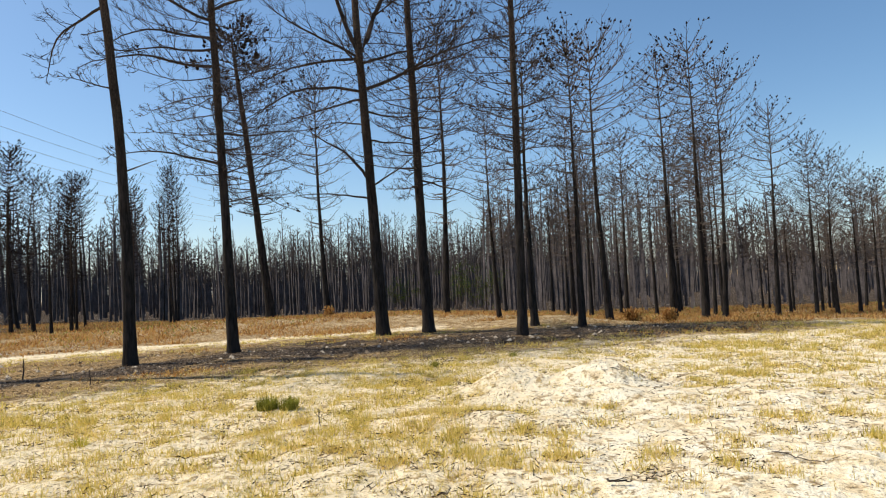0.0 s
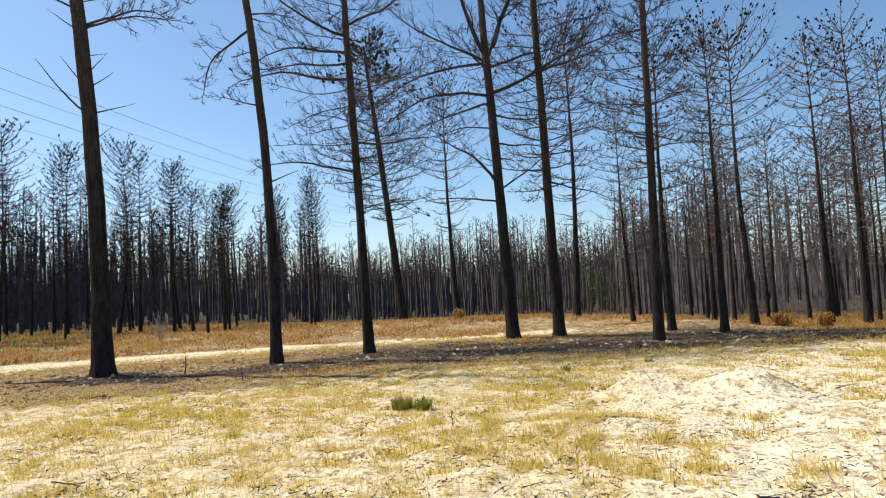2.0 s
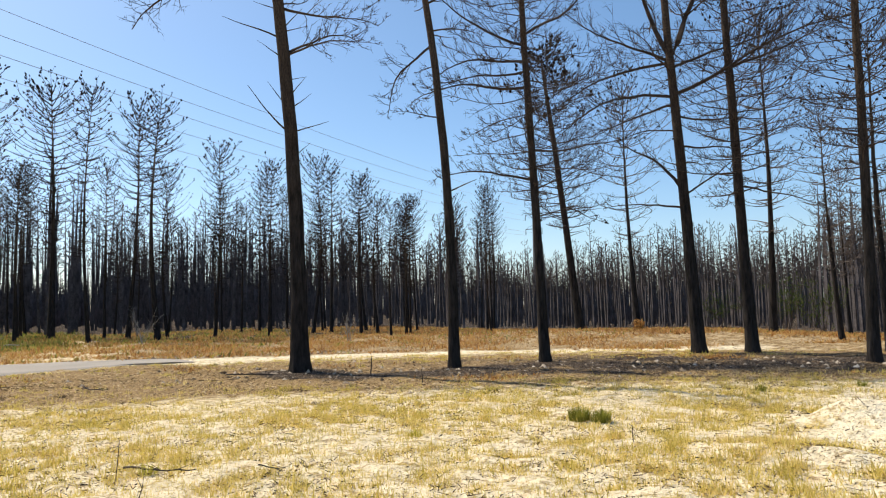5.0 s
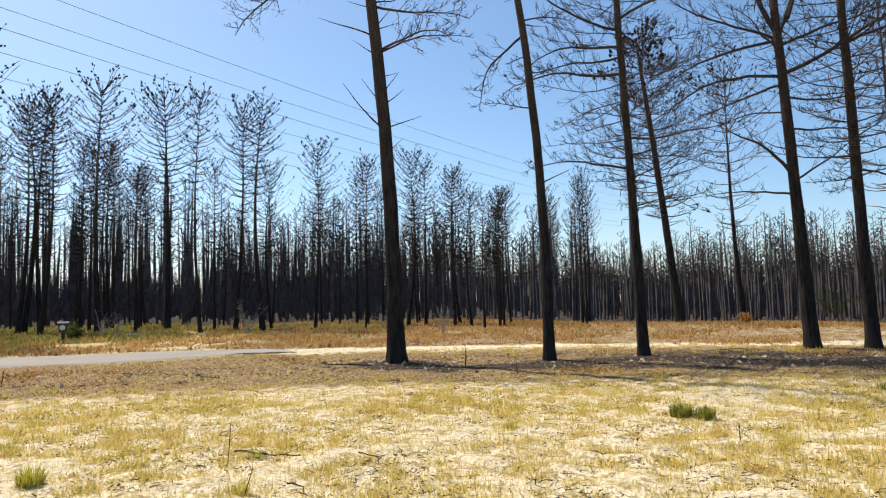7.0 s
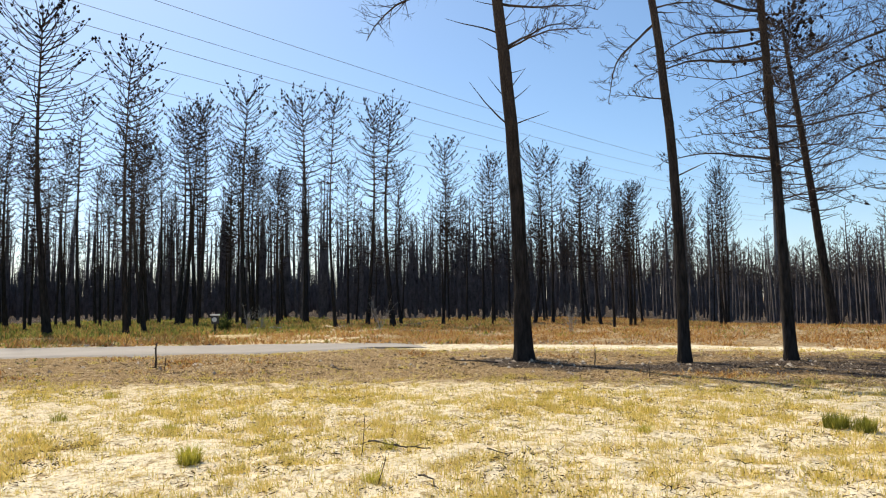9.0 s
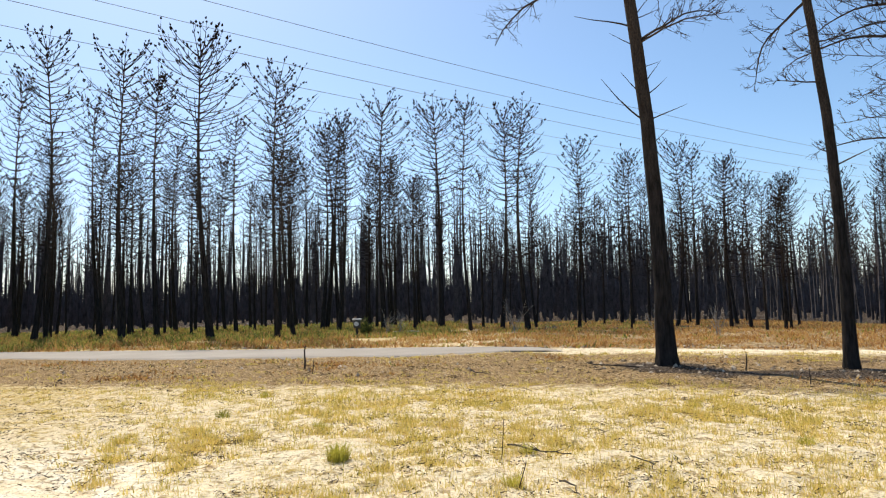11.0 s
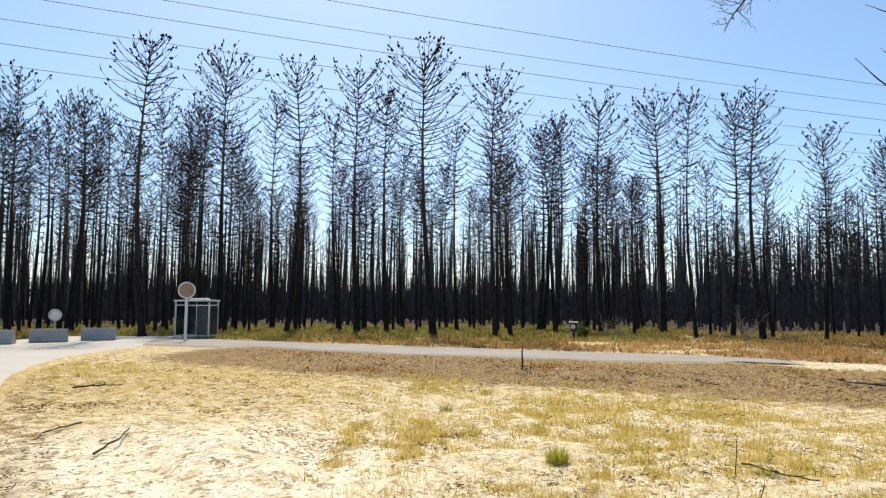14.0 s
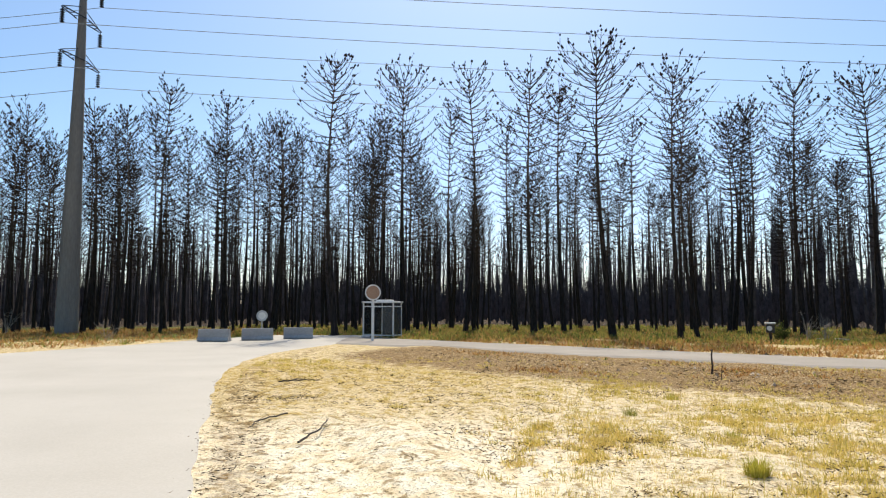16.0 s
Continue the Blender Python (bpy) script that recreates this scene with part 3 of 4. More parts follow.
kinds = [pine("burnt_pine", 50 + i, 16.0, (0, 0), (0.20, 0.18, 0.22, 0.17, 0.19, 0.21, 0.18, 0.19)[i], (0.34, 0.42, 0.32, 0.44, 0.37, 0.40, 0.34, 0.42)[i],
              (2.5, 2.0, 2.75, 1.9, 2.4, 2.15, 2.6, 2.0)[i], (118, 104, 124, 98, 112, 106, 118, 100)[i], 0.5, 6, 12, 0, 3, (0.115, (0.85, 0.6, 0.8, 0.5, 0.75, 0.55, 0.8, 0.5)[i]), 22, 0.17, 0.55,
              "tall burnt pine with a black trunk and tufted bare crown", twig=BACKLIT_TWIG) for i in range(8)]
grey_kinds = [pine("burnt_pine", 80 + i, 12.0, (0, 0), 0.16, (0.26, 0.32, 0.28)[i], (2.55, 2.3, 2.7)[i], 82, 0.2, 7, 12, 1, 7, (0.085, 0.5), 10, 0.16, 0.50,
                   "slim burnt pine with brown scorched twigs", twig=DRY_TWIG) for i in range(3)]


def stand(rows, sorts, tall, group, slim=1.0):
    g = random.Random(len(rows))
    for i, (x, y, lx, ly, h) in enumerate(rows):
        s = h / (tall * 1.045)
        w = s * g.uniform(0.9, 1.15) * slim
        m = Matrix(((w, 0, lx * s, x), (0, w, ly * s, y), (0, 0, s, height(x, y) - 0.03), (0, 0, 0, 1))) @ Matrix.Rotation(g.uniform(0, 6.28), 4, "Z")
        tagged(copy_thing(sorts[i % len(sorts)], m), group=group)


stand(EAST, grey_kinds, 12.0, "eastern stand of burnt pines")
stand(WEST, kinds, 16.0, "burnt pine forest")
stand(NORTH_WEST, kinds, 16.0, "burnt pine forest")
stand(CLEARING_EDGE, kinds, 16.0, "burnt pine forest")

# the rest of the forest, behind those
taken = [(r[0], r[1]) for rows in (EAST, WEST, NORTH_WEST, CLEARING_EDGE) for r in rows]


def free(x, y, gap):
    return all((x - a) ** 2 + (y - b) ** 2 > gap * gap for a, b in taken)


g = random.Random(3)
fill, far_spots = [], []
for _ in range(200000):
    az, r = g.uniform(-50, 140), math.sqrt(g.uniform(30 ** 2, 260 ** 2))
    x, y = -math.sin(radians(az)) * r, math.cos(radians(az)) * r
    edge = 47 if az > 55 else 41 if az > 24 else 85 if az > 0 else 60 if az > -7 else 37
    if az > 98:
        edge = 51
    if r < edge or len(far_spots) > 13000:
        continue
    gap = 2.0 if az < 22 else 2.7 if az < 55 else 2.5 if az < 80 else 2.2
    if r < 78 and not free(x, y, gap):
        continue
    if r < (76 if az > 60 else 60 if az > 20 else 52) and len(fill) < 350:
        fill.append((x, y, g.uniform(-0.02, 0.02), g.uniform(-0.02, 0.02), g.uniform(13, 17.5) if az > 95 else g.uniform(11, 16.5) if az > 60 else g.uniform(8.5, 12.5) if az > -20 else g.uniform(5.5, 8)))
        taken.append((x, y))
    else:
        if (-5 < az < 22 or 22 <= az < 55 and (r > 115 or g.random() < 0.6) or az > 92 or not 80 < r < 125 or g.random() < (0.9 if az > 80 else 0.8)) and (az > -8 or g.random() < 0.6):
            far_spots.append((x, y, r, az))
extra = 0
for _ in range(6000):
    az, r = g.uniform(88, 128), g.uniform(49, 76)
    x, y = -math.sin(radians(az)) * r, math.cos(radians(az)) * r
    if extra < 20 and free(x, y, 1.7):
        fill.append((x, y, g.uniform(-0.03, 0.03), g.uniform(-0.03, 0.03), g.uniform(12, 17)))
        taken.append((x, y))
        extra += 1
stand([r for r in fill if math.degrees(math.atan2(-r[0], r[1])) > 15], kinds, 16.0, "burnt pine forest", 0.8)
stand([r for r in fill if math.degrees(math.atan2(-r[0], r[1])) <= 15], grey_kinds, 12.0, "eastern stand of burnt pines")
far_wood, far_brown = Sticks(), Sticks()
for x, y, r, az in far_spots:
    z, h = height(x, y), (g.uniform(11, 16.5) if az > 55 else g.uniform(9, 13) if az > 40 else g.uniform(8.5, 11.5) if az > 18 else g.uniform(10, 14) if az > -18 else g.uniform(7, 9.5))
    if az > 55 and r > 125:
        h *= 0.62 if az < 92 else 0.7
    foot = g.uniform(0.11, 0.18) * (1 + 0.002 * r)
    b = Vector((x, y, z - 0.1))
    top = b + Vector((g.uniform(-0.4, 0.4), g.uniform(-0.4, 0.4), h))
    if r > 115:
        far_wood.sliver(b, b.lerp(top, 0.97), foot * 1.05)
        n = 9 if az < 30 else 6
    else:
        far_wood.tube([b, b.lerp(top, 0.45) + Vector((g.uniform(-0.15, 0.15), g.uniform(-0.15, 0.15), 0)), b.lerp(top, 0.75), top], [foot, foot * 0.75, foot * 0.4, 0.012], 3, False)
        n = 26 if r < 80 or az < 20 else 20
    tops = far_brown if az < 42 else far_wood
    for k in range(n):
        t = 0.48 + 0.5 * (k + g.random()) / n
        a, yaw = b.lerp(top, t), g.uniform(0, 6.28)
        ln = (0.55 + 1.6 * (t - 0.45) - 2.6 * (t - 0.45) ** 2 * 1.6) * g.uniform(1.2, 2.2)
        d = Vector((math.cos(yaw), math.sin(yaw), g.uniform(0.1, 0.4)))
        m1 = a + d * ln * 0.55
        e = m1 + (d * 0.5 + Vector((0, 0, 0.7))) * ln * 0.5
        if r > 115:
            tops.sliver(a, e, (0.055 if az > 42 else 0.08) + 0.00025 * r)
            continue
        tops.sliver(a, m1 + d * 0.1, 0.024 + 0.00024 * r)
        tops.sliver(m1, e, 0.022 + 0.00024 * r)
        tops.sliver(m1, m1 + (d + wander(g, 0.9)) * 0.4 * ln, 0.02)
        tops.sliver(e - Vector((0, 0, 0.1)), e + wander(g, 0.25) + Vector((0, 0, 0.12)), 0.06)
for _ in range(2600):
    az, r = g.uniform(52, 128), g.uniform(105, 210)
    b = Vector((-math.sin(radians(az)) * r, math.cos(radians(az)) * r, -0.1))
    far_wood.sliver(b, b + Vector((g.uniform(-0.6, 0.6), g.uniform(-0.6, 0.6), g.uniform(6, 13))), g.uniform(0.12, 0.20))
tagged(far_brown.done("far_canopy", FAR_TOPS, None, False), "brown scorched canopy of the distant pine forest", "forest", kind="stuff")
tagged(far_wood.done("far_forest", FAR_BARK, None, False), "dense distant burnt pine forest of bare trunks greyed for haze", "forest", kind="stuff")

# the models stand in the forest too
for i, k in enumerate(kinds):
    plant(tagged(k, group="burnt pine forest"), -58 - 1.5 * i, 30 - 9.5 * i)
for i, k in enumerate(grey_kinds):
    plant(tagged(k, group="eastern stand of burnt pines"), 2 + 4 * i, 56 + 2 * i)


# ---- road furniture ----
def box(bm, x0, x1, y0, y1, z0, z1, bevel=0.0):
    m = Matrix.Translation(((x0 + x1) / 2, (y0 + y1) / 2, (z0 + z1) / 2)) @ Matrix.Diagonal((x1 - x0, y1 - y0, z1 - z0, 1))
    made = bmesh.ops.create_cube(bm, size=1, matrix=m)
    if bevel:
        edges = {e for v in made["verts"] for e in v.link_edges}
        bmesh.ops.bevel(bm, geom=list(edges), offset=bevel, segments=2, profile=0.6, affect="EDGES")


def rod(bm, a, b, r, r2=None, sides=12):
    a, b = Vector(a), Vector(b)
    m = Matrix.Translation((a + b) / 2) @ (b - a).to_track_quat("Z", "Y").to_matrix().to_4x4()
    bmesh.ops.create_cone(bm, cap_ends=True, segments=sides, radius1=r, radius2=r if r2 is None else r2, depth=(b - a).length, matrix=m)


def thing(name, label, category, m, group=""):
    e = new(name)
    e.matrix_basis = m
    e.empty_display_size = 0.3
    return tagged(e, label, category, group)


CONCRETE = two_tone("weathered_concrete", (0.26, 0.25, 0.24), (0.42, 0.41, 0.395), 1.6, 0.9, relief=0.3, depth=0.006)
WHITE_METAL = two_tone("weathered_white_paint", (0.58, 0.57, 0.54), (0.78, 0.77, 0.75), 2.5, 0.45)
GREY_METAL = two_tone("grey_galvanised_steel", (0.36, 0.37, 0.38), (0.52, 0.53, 0.54), 2.0, 0.45, 0.6)
DARK_METAL = two_tone("dark_steel", (0.03, 0.03, 0.032), (0.08, 0.08, 0.08), 4.0, 0.5, 0.4)
TAN = two_tone("faded_tan_plate", (0.29, 0.175, 0.115), (0.42, 0.27, 0.18), 2.2, 0.6)
POLE_GREY = two_tone("grey_brown_pole_concrete", (0.16, 0.145, 0.13), (0.26, 0.24, 0.215), 0.7, 0.85, stretch=(2, 2, 0.4))
CERAMIC = two_tone("dark_glazed_insulator", (0.02, 0.022, 0.028), (0.06, 0.06, 0.07), 6.0, 0.25)
WOOD = two_tone("charred_stake_wood", (0.02, 0.017, 0.015), (0.09, 0.07, 0.055), 5.0)


def glass_mat():
    m, nt, p = mat("tinted_glass", 0.15)
    p.inputs["Base Color"].default_value = (0.16, 0.17, 0.18, 1)
    p.inputs["Transmission Weight"].default_value = 0.7
    p.inputs["IOR"].default_value = 1.3
    return m


GLASS = glass_mat()

# concrete road barriers
barrier = thing("concrete_barrier", "grey concrete road barrier standing across the asphalt", "barrier", pose(0, 0, 0), "concrete barriers")
bm = bmesh.new()
profile = [(-0.27, 0.0), (-0.27, 0.08), (-0.16, 0.22), (-0.11, 0.62), (0.11, 0.62), (0.16, 0.22), (0.27, 0.08), (0.27, 0.0)]
ends = [[bm.verts.new((x * 0.93 if abs(x) else 0, y, z)) for y, z in profile] for x in (-0.87, 0.87)]
for k in range(8):
    j = (k + 1) % 8
    bm.faces.new((ends[0][k], ends[0][j], ends[1][j], ends[1][k]))
bm.faces.new(ends[0][::-1])
bm.faces.new(ends[1])
bmesh.ops.recalc_face_normals(bm, faces=bm.faces)
bmesh.ops.bevel(bm, geom=list(bm.edges), offset=0.015, segments=1, affect="EDGES")
part("body", bm, CONCRETE, barrier)
for sx in (-0.55, 0.55):
    bm = bmesh.new()
    rod(bm, (sx, -0.02, 0.59), (sx, -0.02, 0.66), 0.025, sides=8)
    part("lifting_eye", bm, DARK_METAL, barrier)
for k, (x, y, turn) in enumerate(((-34.8, -12.4, 88), (-36.4, -10.65, 112), (-38.3, -8.9, 104))):
    m = pose(x, y, height(x, y) + 0.055, 0, 0, turn)
    if k == 0:
        barrier.matrix_basis = m
    else:
        copy_thing(barrier, m)


def round_sign(x, y, z0, top, radius, yaw, face, rim, post, label, inner=0.86, thick=0.05):
    s = thing("road_sign", label, "road sign", pose(x, y, z0, 0, 0, yaw), "round road signs")
    bm = bmesh.new()
    rod(bm, (0, 0.03 + thick, -0.2), (0, 0.03 + thick, top - radius * 0.3), thick)
    part("post", bm, post, s)
    bm = bmesh.new()
    rod(bm, (0, -0.012, top - radius), (0, 0.012, top - radius), radius, sides=40)
    bmesh.ops.bevel(bm, geom=[e for e in bm.edges if len(e.link_faces) == 2 and len(e.link_faces[0].verts) + len(e.link_faces[1].verts) > 20], offset=0.006, segments=1, affect="EDGES")
    plate = part("disc", bm, face, s)
    bm = bmesh.new()
    c = Vector((0, 0, top - radius))
    n = 40
    rings = []
    for k in range(n):
        a = 2 * math.pi * k / n
        d = Vector((math.cos(a), 0, math.sin(a)))
        rings.append([bm.verts.new(c + d * rr_ + Vector((0, yy, 0))) for rr_, yy in ((radius * inner, -0.018), (radius * 1.03, -0.018), (radius * 1.03, 0.03), (radius * inner, 0.03))])
    for k in range(n):
        for j in range(4):
            bm.faces.new((rings[k][j], rings[k][(j + 1) % 4], rings[(k + 1) % n][(j + 1) % 4], rings[(k + 1) % n][j]))
    bmesh.ops.recalc_face_normals(bm, faces=bm.faces)
    part("rim", bm, rim, s)
    for zz in (top - radius * 1.4, top - radius * 0.6):
        bm = bmesh.new()
        box(bm, -0.09, 0.09, 0.014, 0.05 + thick, zz - 0.025, zz + 0.025)
        part("clamp", bm, GREY_METAL, s)
    return s


round_sign(-36.1, -4.45, height(-36.1, -4.45), 3.0, 0.41, 93, TAN, WHITE_METAL, WHITE_METAL, "round road sign with faded tan face on a white post", thick=0.075)
round_sign(-43.6, -12.5, height(-43.6, -12.5), 1.62, 0.34, 106, WHITE_METAL, GREY_METAL, GREY_METAL, "small round white road sign with a grey rim behind the barriers", inner=0.68)

# bus shelter
SH = thing("bus_shelter", "pale metal bus shelter with glass walls beside the road", "bus shelter", pose(-40.8, -4.45, height(-40.8, -4.45) + 0.0, 0, 0, 70))
L, D, T = 0.98, 0.55, 2.08
for sx in (-L, 0.25, L):
    for sy in (-D, D):
        if sx == 0.25 and sy > 0:
            continue
        bm = bmesh.new()
        w = 0.016 if sx == 0.25 else 0.035
        box(bm, sx - w, sx + w, sy - w, sy + w, 0.0, T, 0.006)
        part("post", bm, WHITE_METAL, SH)
bm = bmesh.new()
box(bm, -L - 0.09, L + 0.09, -D - 0.12, D + 0.12, T, T + 0.09, 0.03)
roof = part("roof", bm, WHITE_METAL, SH)
bm = bmesh.new()
box(bm, -0.35, 0.65, -0.25, 0.25, T + 0.09, T + 0.19, 0.05)
part("roof_cap", bm, WHITE_METAL, roof)
for x0, x1, y0, y1 in ((-L + 0.04, 0.21, D - 0.012, D + 0.012), (0.29, L - 0.04, D - 0.012, D + 0.012), (-L - 0.012, -L + 0.012, -D + 0.04, D - 0.04),
                       (L - 0.012, L + 0.012, -D + 0.04, D - 0.04), (0.29, L - 0.04, -D - 0.012, -D + 0.012)):
    bm = bmesh.new()
    box(bm, x0, x1, y0, y1, 0.22, T - 0.22)
    part("pane", bm, GLASS, SH)
for y in (-D, D):
    for z in (0.15, T - 0.24):
        bm = bmesh.new()
        box(bm, -L, L, y - 0.025, y + 0.025, z, z + 0.05)
        part("rail", bm, WHITE_METAL, SH)
for x in (-L, L):
    for z in (0.15, T - 0.24):
        bm = bmesh.new()
        box(bm, x - 0.025, x + 0.025, -D, D, z, z + 0.07)
        part("rail", bm, WHITE_METAL, SH)
bm = bmesh.new()
box(bm, -0.95, 0.1, 0.2, 0.52, 0.42, 0.47, 0.01)
bench = part("bench", bm, DARK_METAL, SH)
for x in (-0.8, -0.05):
    bm = bmesh.new()
    box(bm, x - 0.03, x + 0.03, 0.25, 0.45, 0.0, 0.42)
    part("bench_leg", bm, DARK_METAL, bench)
bm = bmesh.new()
box(bm, -L - 0.2, L + 0.2, -D - 0.15, D + 0.15, -0.15, 0.04, 0.02)
part("slab", bm, CONCRETE, SH)

# power pole and its wires
ACROSS, ALONG = Vector((-0.997, -0.075, 0)), Vector((-0.075, 0.997, 0))
ARM = Vector((-0.998, 0.061, 0))
FOOT = ACROSS * 47.0 + ALONG * -22.6
FAR_FOOT = ACROSS * 47.0 + ALONG * 158
pylon = thing("power_pole", "tall tapered grey power pole with three crossarms", "power pole", pose(FOOT.x, FOOT.y, 0), "power line poles")
bm = bmesh.new()
rod(bm, (0, 0, -0.4), (0, 0, 27.5), 0.74, 0.14, 24)
part("shaft", bm, POLE_GREY, pylon)
HANG = {}
for level, z in enumerate((24.8, 21.8, 18.8)):
    for side in (-1, 1):
        tip = ARM * side * 2.15
        bm = bmesh.new()
        for off in (-0.16, 0.16):
            rod(bm, ALONG * off * 2.2 + Vector((0, 0, z)) + ARM * side * 0.1, tip + ALONG * off * 0.5 + Vector((0, 0, z - 0.05)), 0.045, sides=6)
        for q in (0.25, 0.5, 0.75):
            rod(bm, ALONG * -0.3 * (1 - q * 0.6) + tip * q + Vector((0, 0, z)), ALONG * 0.3 * (1 - q * 0.6) + tip * q + Vector((0, 0, z)), 0.03, sides=5)
        arm = part("crossarm", bm, DARK_METAL, pylon)
        bm = bmesh.new()
        rod(bm, ARM * side * 0.1 + Vector((0, 0, z + 0.85)), tip + Vector((0, 0, z)), 0.028, sides=6)
        part("brace", bm, DARK_METAL, pylon)
        bm = bmesh.new()
        for k in range(6):
            rod(bm, tip + Vector((0, 0, z - 0.32 - 0.16 * k)), tip + Vector((0, 0, z - 0.24 - 0.16 * k)), 0.16, 0.07, 12)
        rod(bm, tip + Vector((0, 0, z - 1.2)), tip + Vector((0, 0, z)), 0.03, sides=6)
        part("insulator", bm, CERAMIC, pylon)
        HANG[level, side] = tip + Vector((0, 0, z - 1.2))
FAR_Z = height(FAR_FOOT.x, FAR_FOOT.y)
copy_thing(pylon, pose(FAR_FOOT.x, FAR_FOOT.y, FAR_Z) @ Matrix.Diagonal((1, 1, 1.18, 1)))


def wire(a, b, sag, r=0.022, n=40):
    s = Sticks()
    pts = [a.lerp(b, i / n) - Vector((0, 0, 4 * sag * (i / n) * (1 - i / n))) for i in range(n + 1)]
    s.tube(pts, [r] * (n + 1), 5)
    return tagged(s.done("power_cable", WIRE), "thin grey overhead power cable strung between poles", "cable", "overhead cables")


WIRE = two_tone("grey_cable", (0.30, 0.31, 0.33), (0.42, 0.43, 0.45), 0.4, 0.95, 0.0)
for key, p in HANG.items():
    wire(FOOT + p, FAR_FOOT + Vector((p.x, p.y, p.z * 1.18 + FAR_Z)), 2.3, n=60)
    wire(FOOT + p, FOOT + p - ALONG * 120 + ACROSS * 10, 3.0)


# a capped post box at the forest edge
x, y = -36.6, 16.6
MB = thing("post_box", "small dark box on a post with a white cap and disc", "post box", pose(x, y, height(x, y), 0, 0, 70))
bm = bmesh.new()
box(bm, -0.07, 0.07, -0.07, 0.07, -0.2, 0.75)
part("post", bm, WOOD, MB)
bm = bmesh.new()
box(bm, -0.2, 0.2, -0.16, 0.16, 0.5, 0.95, 0.03)
part("box", bm, DARK_METAL, MB)
bm = bmesh.new()
box(bm, -0.26, 0.26, -0.2, 0.2, 0.96, 1.04, 0.02)
part("cap", bm, WHITE_METAL, MB)
bm = bmesh.new()
rod(bm, (-0.05, -0.20, 0.74), (-0.05, -0.16, 0.74), 0.13, sides=20)
part("disc", bm, WHITE_METAL, MB)

# stakes and sticks
def stake(x, y, h, lean, r, label):
    s = Sticks()
    g2 = random.Random(int(x * 100))
    z = height(x, y)
    n = 5
    s.tube([Vector((x + lean[0] * h * i / n + g2.uniform(-1, 1) * r * 0.7, y + lean[1] * h * i / n + g2.uniform(-1, 1) * r * 0.7, z - 0.1 + (h + 0.1) * i / n)) for i in range(n + 1)],
           [r * (1 - 0.45 * i / n) for i in range(n + 1)], 6)
    for _ in range(3):
        t = g2.uniform(0.3, 0.9)
        a = Vector((x + lean[0] * h * t, y + lean[1] * h * t, z + h * t))
        s.sliver(a, a + wander(g2, 0.12) + Vector((0, 0, 0.08)), r * 0.5)
    return tagged(s.done("stake", WOOD), label, "stake", "thin stakes and stems")


stake(-18.65, 6.85, 0.62, (0.02, 0.0), 0.034, "short dark wooden stake upright in the burnt litter")
stake(-10.0, 14.4, 0.40, (0.05, 0), 0.02, "thin blackened stem standing in dry litter")
stake(-7.6, 12.9, 0.3, (-0.1, 0), 0.012, "thin blackened stem standing in dry litter")
stake(-16.9, 6.4, 0.35, (0.12, 0.1), 0.014, "thin blackened stem standing in dry litter")
stake(-6.3, 4.6, 0.40, (0.25, -0.1), 0.006, "thin dark leaning stem in the sand")
stake(-5.15, 3.9, 0.22, (0.4, 0.3), 0.006, "thin dark leaning stem in the sand")
stake(-2.0, 8.2, 0.2, (-0.1, 0.2), 0.007, "thin dark leaning stem in the sand")


# ---- ground cover ----
def per_island(name, stops, rough=0.9, leaf=0.45):
    """A plant colour that differs from blade to blade."""
    m, nt, p = mat(name, rough)
    geo = nt.nodes.new("ShaderNodeNewGeometry")
    n = noise_of(nt, 0.8, 3.0)
    s = nt.nodes.new("ShaderNodeMath")
    s.operation = "MULTIPLY_ADD"
    s.inputs[1].default_value = 0.5
    nt.links.new(geo.outputs["Random Per Island"], s.inputs[0])
    h = nt.nodes.new("ShaderNodeMath")
    h.operation = "MULTIPLY"
    h.inputs[1].default_value = 0.5
    nt.links.new(n, h.inputs[0])
    nt.links.new(h.outputs[0], s.inputs[2])
    colour = ramp(nt, s.outputs[0], stops)
    nt.links.new(colour, p.inputs["Base Color"])
    if leaf:
        thin, both = nt.nodes.new("ShaderNodeBsdfTranslucent"), nt.nodes.new("ShaderNodeMixShader")
        nt.links.new(colour, thin.inputs["Color"])
        both.inputs[0].default_value = leaf
        nt.links.new(p.outputs[0], both.inputs[1])
        nt.links.new(thin.outputs[0], both.inputs[2])
        nt.links.new(both.outputs[0], nt.nodes["Material Output"].inputs["Surface"])
    return m


STRAW = per_island("dry_grass", [(0.2, (0.38, 0.32, 0.05)), (0.42, (0.62, 0.49, 0.11)), (0.62, (0.80, 0.64, 0.24)), (0.85, (0.46, 0.30, 0.09))])
BROWN = per_island("dead_bracken", [(0.2, (0.17, 0.068, 0.02)), (0.45, (0.39, 0.195, 0.06)), (0.62, (0.53, 0.33, 0.12)), (0.85, (0.36, 0.25, 0.07))])
FERN = per_island("green_fern", [(0.25, (0.045, 0.07, 0.015)), (0.45, (0.15, 0.19, 0.035)), (0.62, (0.36, 0.35, 0.07)), (0.8, (0.42, 0.25, 0.07))])
GREEN = per_island("green_blades", [(0.2, (0.11, 0.12, 0.015)), (0.5, (0.25, 0.25, 0.035)), (0.8, (0.42, 0.38, 0.08))])
DARK_LEAF = per_island("dark_green_leaf", [(0.2, (0.025, 0.04, 0.012)), (0.5, (0.06, 0.085, 0.02)), (0.8, (0.12, 0.13, 0.035))])
BRIGHT = per_island("young_grass", [(0.2, (0.32, 0.30, 0.04)), (0.5, (0.50, 0.45, 0.07)), (0.8, (0.66, 0.56, 0.14))])
